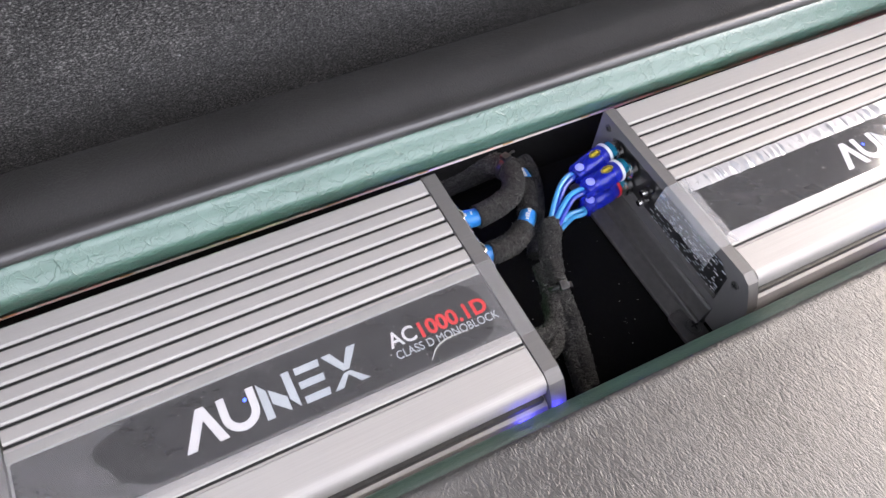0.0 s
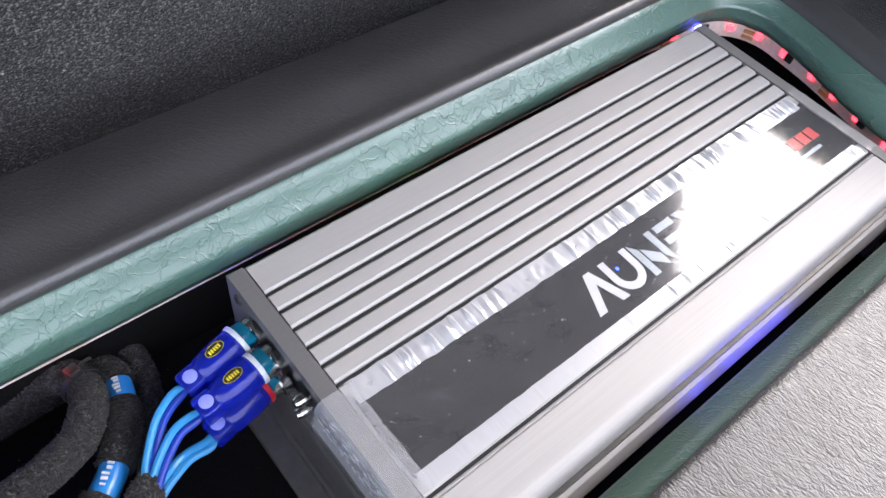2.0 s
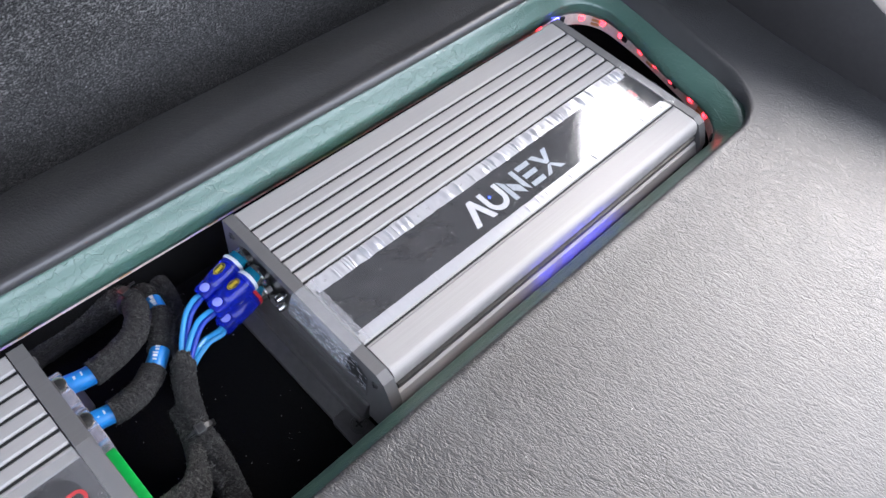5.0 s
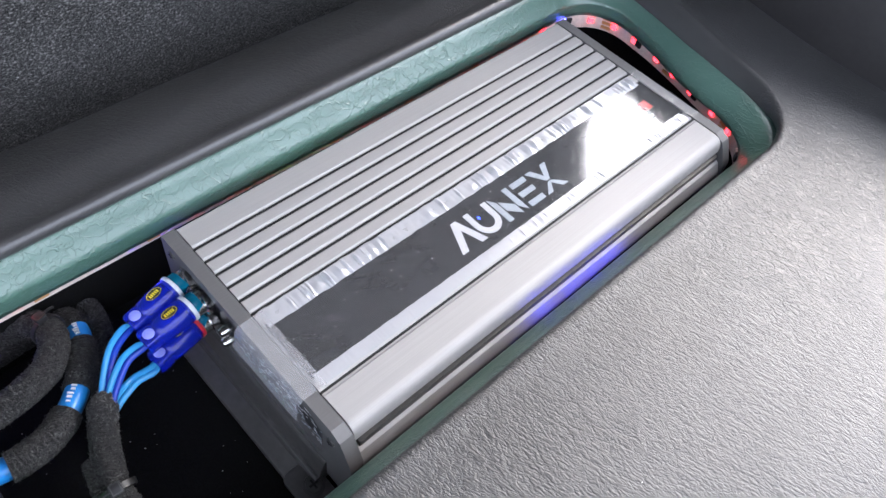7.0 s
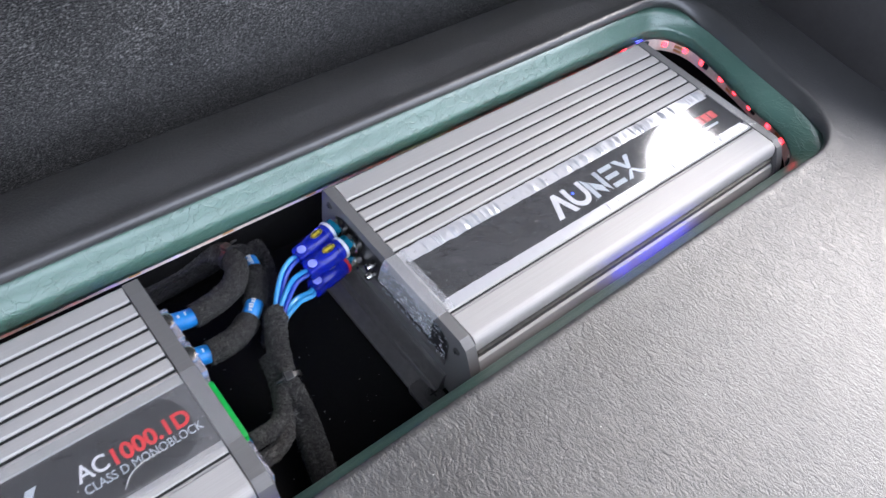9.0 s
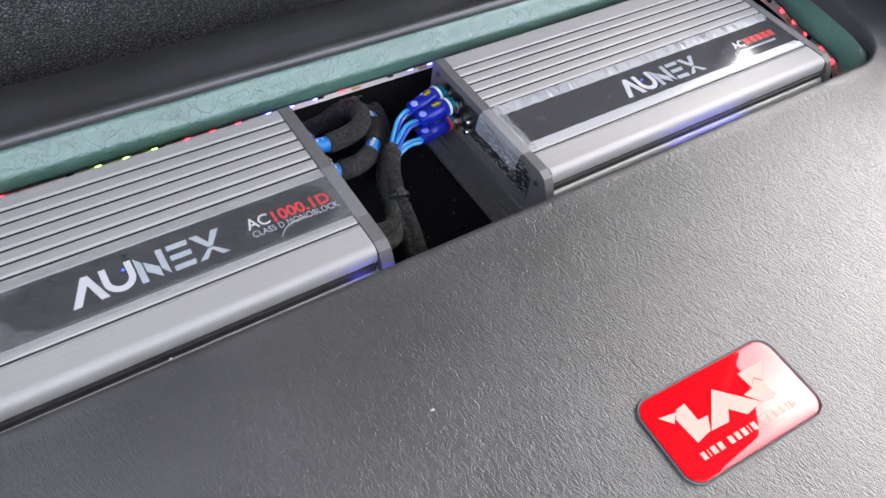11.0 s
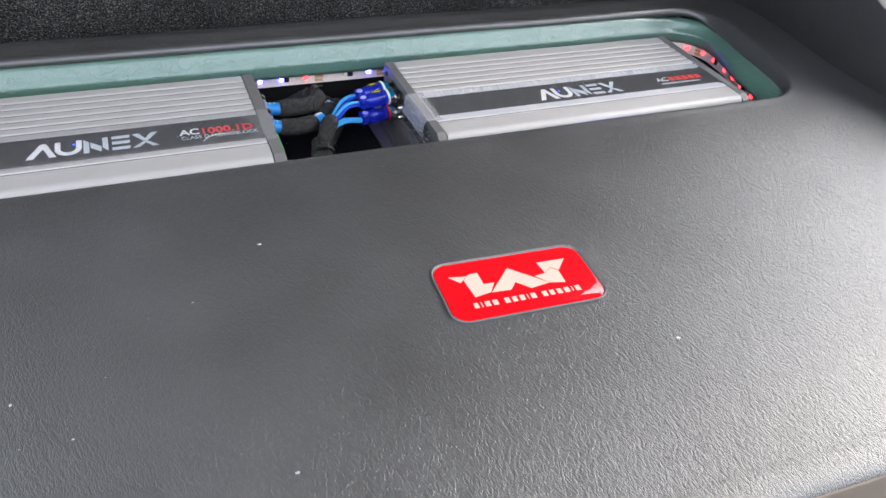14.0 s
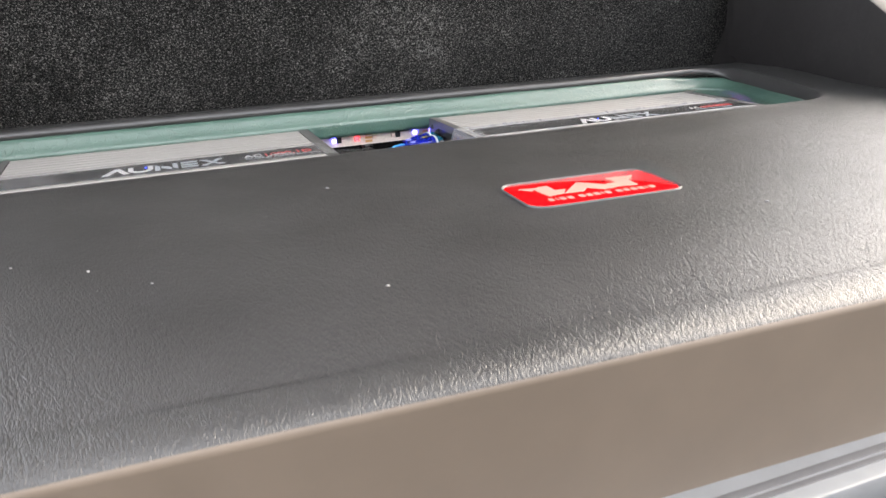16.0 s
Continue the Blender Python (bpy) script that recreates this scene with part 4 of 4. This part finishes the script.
def cable_tie(p, d, r, top, label):
    """A black tie round a cable of radius r at p, which runs along d; its head sits at the angle top."""
    m = Matrix.Translation(p) @ Vector(d).to_track_quat("Z", "Y").to_matrix().to_4x4()
    c = thing("cable_tie", m, label, "cable tie", "cable ties")
    bm = skin([[(q * math.cos(2 * math.pi * i / 24), q * math.sin(2 * math.pi * i / 24), z) for i in range(24)] for q, z in ((r, -0.0013), (r + 0.0007, -0.0012), (r + 0.0007, 0.0012), (r, 0.0013))])
    part("strap", bm, BLACK, c, angle=50)
    t = pose(0, 0, 0, 0, 0, top)
    hd = box(r + 0.0002, r + 0.0030, -0.0022, 0.0022, -0.0024, 0.0024, 0.0004)
    hd.transform(t)
    head = part("head", hd, BLACK, c)
    bar = skin([[(r + 0.0031, y * k, z * k) for y, z in ((-0.0019, -0.0021), (0.0019, -0.0021), (0.0019, 0.0021), (-0.0019, 0.0021))] for k in (1.0, 0.78)])
    bar.transform(t)
    part("head_rim", bar, STEEL, head, "thin paler rim of the tie head", smooth=False)
    tail = tube([(r + 0.0016, 0.002, 0), (r + 0.0020, 0.0045, 0.0002), (r + 0.0012, 0.0068, 0.0005)], 0.0006, 6, 6)
    tail.transform(t)
    part("tail", tail, BLACK, c)


cable_tie((-0.0505, 0.0195, -0.0320), (-0.25, 1.0, -0.25), 0.0062, 90, "black cable tie round the taped power cables")
cable_tie((-0.0625, -0.0550, -0.0370), (-0.1, -1.0, -0.35), 0.0066, 90, "black cable tie round the taped loom")


PLUGS = Vector((0.0065, 0.0006, -0.0055))


def signal_plug(y, z, tail, ring, way, label):
    """A blue translucent plug on its socket, with its wire down to the loom."""
    head, tail = PLUGS + Vector((-0.0110, y, z)), PLUGS + Vector(tail)
    d = (tail - head).normalized()
    m = Matrix.Translation(head) @ d.to_track_quat("Z", "Y").to_matrix().to_4x4()
    p = thing("signal_plug", m, label, "signal plug", "signal plugs on the amplifier")
    L = 0.0235
    body = part("housing", lathe([(0.0050, 0.0), (0.0058, 0.0008), (0.0060, 0.004), (0.0058, 0.010), (0.0054, 0.0145), (0.0050, 0.0150), (0.0046, 0.0158)], seg=28), BLUE_PLUG, p, "translucent blue plug housing")
    part("ring", lathe([(0.0058, -0.0012), (0.0061, -0.0010), (0.0061, 0.0004), (0.0058, 0.0006)], seg=28), ring, p)
    part("ferrule", lathe([(0.0042, -0.0052), (0.0050, -0.0048), (0.0053, -0.0016), (0.0053, -0.0010)], seg=24), TEAL, p, "translucent teal sleeve")
    part("contact", lathe([(0.0040, -0.0075), (0.0040, -0.0050)], seg=18), CHROME, p)
    hub = part("cable_hub", box(-0.0042, 0.0042, -0.0042, 0.0042, 0.0152, 0.0222, 0.0012, 3), BLUE_PLUG, p, "squared blue cable outlet")
    inv = m.to_3x3().inverted()
    up = (inv @ Vector((0, 0, 1))).normalized()
    ang = math.degrees(math.atan2(up.y, up.x)) - 90
    hub.matrix_local = pose(0, 0, 0, 0, 0, ang)
    part("disc", lathe([(0.0024, 0), (0.0024, 0.0003), (0.0020, 0.0005)], pose(0, 0.0042, 0.0185, -90, 0, 0), 16), PALE_DISC, hub)
    lab = part("label_plate", lathe([(0.0001, 0), (0.0030, 0.0), (0.0030, 0.0002), (0.0001, 0.0002)], pose(0, 0, 0), 20), BLACK, p, "black oval maker's plate")
    lab.matrix_local = pose(0, 0, 0, 0, 0, ang) @ pose(-0.0004, 0.0059, 0.0075, -90, 0, 0) @ Matrix.Diagonal((0.66, 1.18, 1, 1))
    part("plate_rim", skin([[(q * math.cos(math.pi * i / 10), q * math.sin(math.pi * i / 10), 0.0003) for i in range(20)] for q in (0.0030, 0.00282)]), YELLOW, lab)
    for k in range(5):
        part("print_bar", box(-0.0011, 0.0011, -0.0019 + 0.00080 * k, -0.0019 + 0.00080 * k + 0.0005, 0.0002, 0.0003), YELLOW, lab, smooth=False)
    a = m @ Vector((0, 0, 0.0215))
    wires = way(a)
    for pts, mt in wires:
        w = part("wire", tube(pts, 0.0013, 10, 10), mt, p)
        w.matrix_parent_inverse = m.inverted()
    return p


def route(path, mats):
    """Wires side by side from the plug's tail along the path."""
    def go(a):
        out = []
        for k, mt in enumerate(mats):
            o = Vector((0.0010 * k, -0.0021 * k, -0.0009 * k))
            out.append(([a, *[p + o for p in (PLUGS + Vector(q) for q in path)]], mt))
        return out
    return go


WAY_A = ((-0.0350, -0.0058, -0.0158), (-0.0400, -0.0080, -0.0158), (-0.0452, -0.0118, -0.0165), (-0.0525, -0.0195, -0.0205), (-0.0580, -0.0275, -0.0245))
WAY_B = ((-0.0350, -0.0160, -0.0162), (-0.0410, -0.0170, -0.0162), (-0.0462, -0.0198, -0.0175), (-0.0530, -0.0245, -0.0215), (-0.0590, -0.0305, -0.0255))
WAY_C = ((-0.0350, -0.0215, -0.0270), (-0.0420, -0.0218, -0.0260), (-0.0475, -0.0240, -0.0250), (-0.0540, -0.0270, -0.0255), (-0.0590, -0.0310, -0.0268))
signal_plug(-0.0020, -0.0145, (-0.030, -0.0060, -0.0165), WHITE_RING, route(WAY_A, (LIGHT_WIRE, DARK_WIRE)), "translucent blue signal plug with a white ring")
signal_plug(-0.0140, -0.0150, (-0.030, -0.0165, -0.0165), WHITE_RING, route(WAY_B, (LIGHT_WIRE, DARK_WIRE)), "translucent blue signal plug with a white ring")
signal_plug(-0.0155, -0.0272, (-0.030, -0.0200, -0.0275), RED_RING, route(WAY_C, (LIGHT_WIRE, LIGHT_WIRE)), "translucent blue signal plug with a red ring")


# ---- light strip round the recess ----
strip = thing("light_strip", Matrix(), "adhesive multicolour light strip stuck round the recess wall", "light strip")
bm = skin([[(*tucked(x, y), z) for x, y in opening(o)] for o, z in ((-0.0084, -0.0150), (-0.0084, -0.0245))])
part("tape", bm, PCB, strip, "pale flexible circuit tape", angle=80)


def along(off, step, start=0.0):
    """Points and headings at even steps round the recess wall."""
    pts = [tucked(*p) for p in opening(off, 24)]
    out, need = [], start
    for i, p in enumerate(pts):
        q = pts[(i + 1) % len(pts)]
        d = math.hypot(q[0] - p[0], q[1] - p[1])
        while need <= d and d > 0:
            t = need / d
            out.append((p[0] + (q[0] - p[0]) * t, p[1] + (q[1] - p[1]) * t, math.degrees(math.atan2(q[1] - p[1], q[0] - p[0]))))
            need += step
        need -= d
    return out


def shared(name, bm, mat):
    me = bpy.data.meshes.new(name)
    bm.to_mesh(me)
    bm.free()
    me.materials.append(mat)
    return me


def diode_mesh(mat, dot):
    """A pale package with a small glowing window."""
    bm = box(-0.0018, 0.0018, -0.0008, 0.0004, -0.0018, 0.0018, 0.0003, 1)
    k = len(bm.faces)
    me = bpy.data.meshes.new("dot")
    b2 = lathe([(dot, 0.0), (dot, 0.00085), (dot * 0.5, 0.0009)], pose(0, 0, 0, 90, 0, 0), 10)
    b2.to_mesh(me)
    b2.free()
    bm.from_mesh(me)
    bpy.data.meshes.remove(me)
    bm.faces.ensure_lookup_table()
    for f in bm.faces[k:]:
        f.material_index = 1
    out = shared("diode", bm, DIM_LED)
    out.materials.append(mat)
    return out


led_meshes = {"dim": diode_mesh(DIM_LED, 0.0008), "red": diode_mesh(RED_LED, 0.0005), "blue": diode_mesh(BLUE_LED, 0.0016), "green": diode_mesh(GREEN_LED, 0.0018)}
chip_mesh = shared("driver_chip", box(-0.0020, 0.0020, -0.0012, 0.0004, -0.0022, 0.0022, 0.0003, 1), BLACK)
pad_mesh = shared("solder_pad", box(-0.0030, 0.0030, -0.0003, 0.0003, -0.0010, 0.0010), PAD)


def stick(name, me, x, y, a, z=-0.019):
    ob = new(name, me)
    ob.parent = strip
    ob.matrix_local = pose(x, y, z, 0, 0, a + 180)


def place_strip():
    # chips sit every 50 mm along the rear wall, starting from x = -0.021
    pts = along(-0.0086, 0.0005)
    rear = min(range(len(pts)), key=lambda i: (abs(pts[i][0] + 0.021) if pts[i][1] > 0.018 else 9))
    n = len(pts)
    for k in range(-40, 60):
        i = rear - 100 * k
        if not 0 <= i < n:
            continue
        x, y, a = pts[i]
        stick("driver_chip", chip_mesh, x, y, a)
        for j in (-30, 8, 40):
            if 0 <= i + j < n:
                x, y, a = pts[i + j]
                rearwall = y > 0.018
                kind = "red"
                if rearwall and (-0.215 < x < -0.165 or 0.075 < x < 0.105):
                    kind = "green"
                elif rearwall and (-0.110 < x < -0.072 or -0.014 < x < 0.010):
                    kind = "blue"
                elif 0.274 < x < 0.291 and y > 0.012:
                    kind = "blue"
                elif y < -0.096 and (0.10 < x < 0.17 or -0.135 < x < -0.10):
                    kind = "blue"
                elif (rearwall and (k * 3 + j) % 4 == 0) or y < -0.096:
                    kind = "dim"
                stick("diode", led_meshes[kind], x, y, a)
        for dz in (-0.003, 0.0, 0.003):
            if 0 <= i - 50 < n:
                x, y, a = pts[i - 50]
                stick("solder_pad", pad_mesh, x, y, a, -0.019 + dz)


place_strip()

# ---- badge let into the cover ----
bz = panel_z(-0.016, -0.2595)
badge = thing("badge", pose(-0.0160, -0.2602, bz, 0, 0, -2.3), "glossy red oblong badge with pink emblem set into the leather", "badge")
part("plate", prism(rounded(-0.0395, 0.0395, -0.0206, 0.0200, 0.0075, 8), "z", -0.003, 0.0008, 0.0004), BADGE_RED, badge, "glossy red acrylic plate")
ring = rounded(-0.0408, 0.0408, -0.0219, 0.0213, 0.0085, 8)
ring2 = rounded(-0.0394, 0.0394, -0.0205, 0.0199, 0.0075, 8)
bm = skin([[(x, y, 0.0004) for x, y in ring], [(x * 0.992, y * 0.985, 0.0013) for x, y in ring], [(x, y, -0.0004) for x, y in ring2]])
part("edge_groove", bm, GROOVE, badge, "dark cut edge round the plate", angle=80)


def emblem(polys):
    for poly in polys:
        bm = prism([(a / 1000, b / 1000) for a, b in poly], "z", 0.0008, 0.00105)
        part("emblem_piece", bm, BADGE_PINK, badge, smooth=False)


emblem([
    [(-33.2, 10.4), (-24.3, 9.0), (-28.5, 5.2)],
    [(-26.5, 6.4), (-23.2, 10.0), (-18.1, 10.5), (-17.9, 1.7), (-12.4, 1.5), (-16.3, -4.5), (-25.1, -6.2)],
    [(-16.0, -4.8), (-2.0, 10.2), (14.2, -4.9), (4.2, -6.5), (-1.9, -0.5), (-6.1, -5.3)],
    [(14.6, 10.6), (29.9, 10.4), (23.3, 2.8), (19.9, 5.9), (15.5, 2.5)],
    [(19.6, 5.3), (22.9, 2.2), (22.6, -6.4), (14.6, -4.9), (9.6, 1.3), (15.2, 2.0)],
])
widths = [3.2, 1.2, 3.6, 3.6, -2.4, 3.6, 3.4, 3.6, 1.2, 3.6, -2.4, 3.6, 3.4, 3.6, 3.6, 1.2, 3.6]
x = -0.0278
for w in widths:
    if w < 0:
        x += -0.86 * w / 1000
        continue
    part("print_bar", box(x, x + 0.86 * w / 1000 - 0.0006, -0.0136, -0.0102, 0.0008, 0.00100), BADGE_PINK, badge, smooth=False)
    x += 0.86 * w / 1000 + 0.0009

# ---- lint and dust on the leather and carpet ----
bm = bmesh.new()
rng = random.Random(11)


def speck(p, r):
    bmesh.ops.create_icosphere(bm, subdivisions=1, radius=r, matrix=Matrix.Translation(p) @ Matrix.Diagonal((rng.uniform(0.7, 1.8), rng.uniform(0.6, 1.2), 0.5, 1)))


for px, py, r in ((0.038, -0.318, 0.0011), (-0.131, -0.197, 0.0007), (-0.167, -0.231, 0.0005), (-0.239, -0.271, 0.0008), (-0.215, -0.122, 0.0005), (-0.049, -0.143, 0.0004), (0.021, -0.168, 0.0004), (0.071, -0.185, 0.0004), (-0.142, -0.335, 0.0006), (-0.217, -0.295, 0.0005), (-0.235, -0.294, 0.0004), (-0.267, -0.253, 0.0005), (-0.218, -0.128, 0.0005)):
    speck((px, py, panel_z(px, py) + r * 0.3), r)
for i in range(60):
    px, py = rng.uniform(-0.33, 0.3), rng.uniform(-0.37, -0.13)
    speck((px, py, panel_z(px, py) + 0.0001), rng.uniform(0.00010, 0.00022))
for i in range(60):
    z = rng.uniform(-0.02, 0.2)
    speck((rng.uniform(-0.35, 0.3), 0.152 - 0.40 * (z + 0.046), z), rng.uniform(0.0002, 0.0006))
for i in range(70):
    speck((rng.uniform(-0.09, 0.0), rng.uniform(-0.11, 0.025), -0.0575), rng.uniform(0.00010, 0.0003))
for i in range(90):
    q = AMP2 @ Vector((rng.uniform(0.0, 0.24), rng.uniform(-0.072, -0.046), 0.0006))
    speck(q, rng.uniform(0.00008, 0.00025))
for i in range(30):
    q = AMP1 @ Vector((rng.uniform(0.0, L1), rng.uniform(-0.072, -0.046), 0.0008))
    speck(q, rng.uniform(0.00008, 0.0002))
tagged(part("lint", bm, LINT), "white lint and dust specks lying about", "lint", kind="stuff")
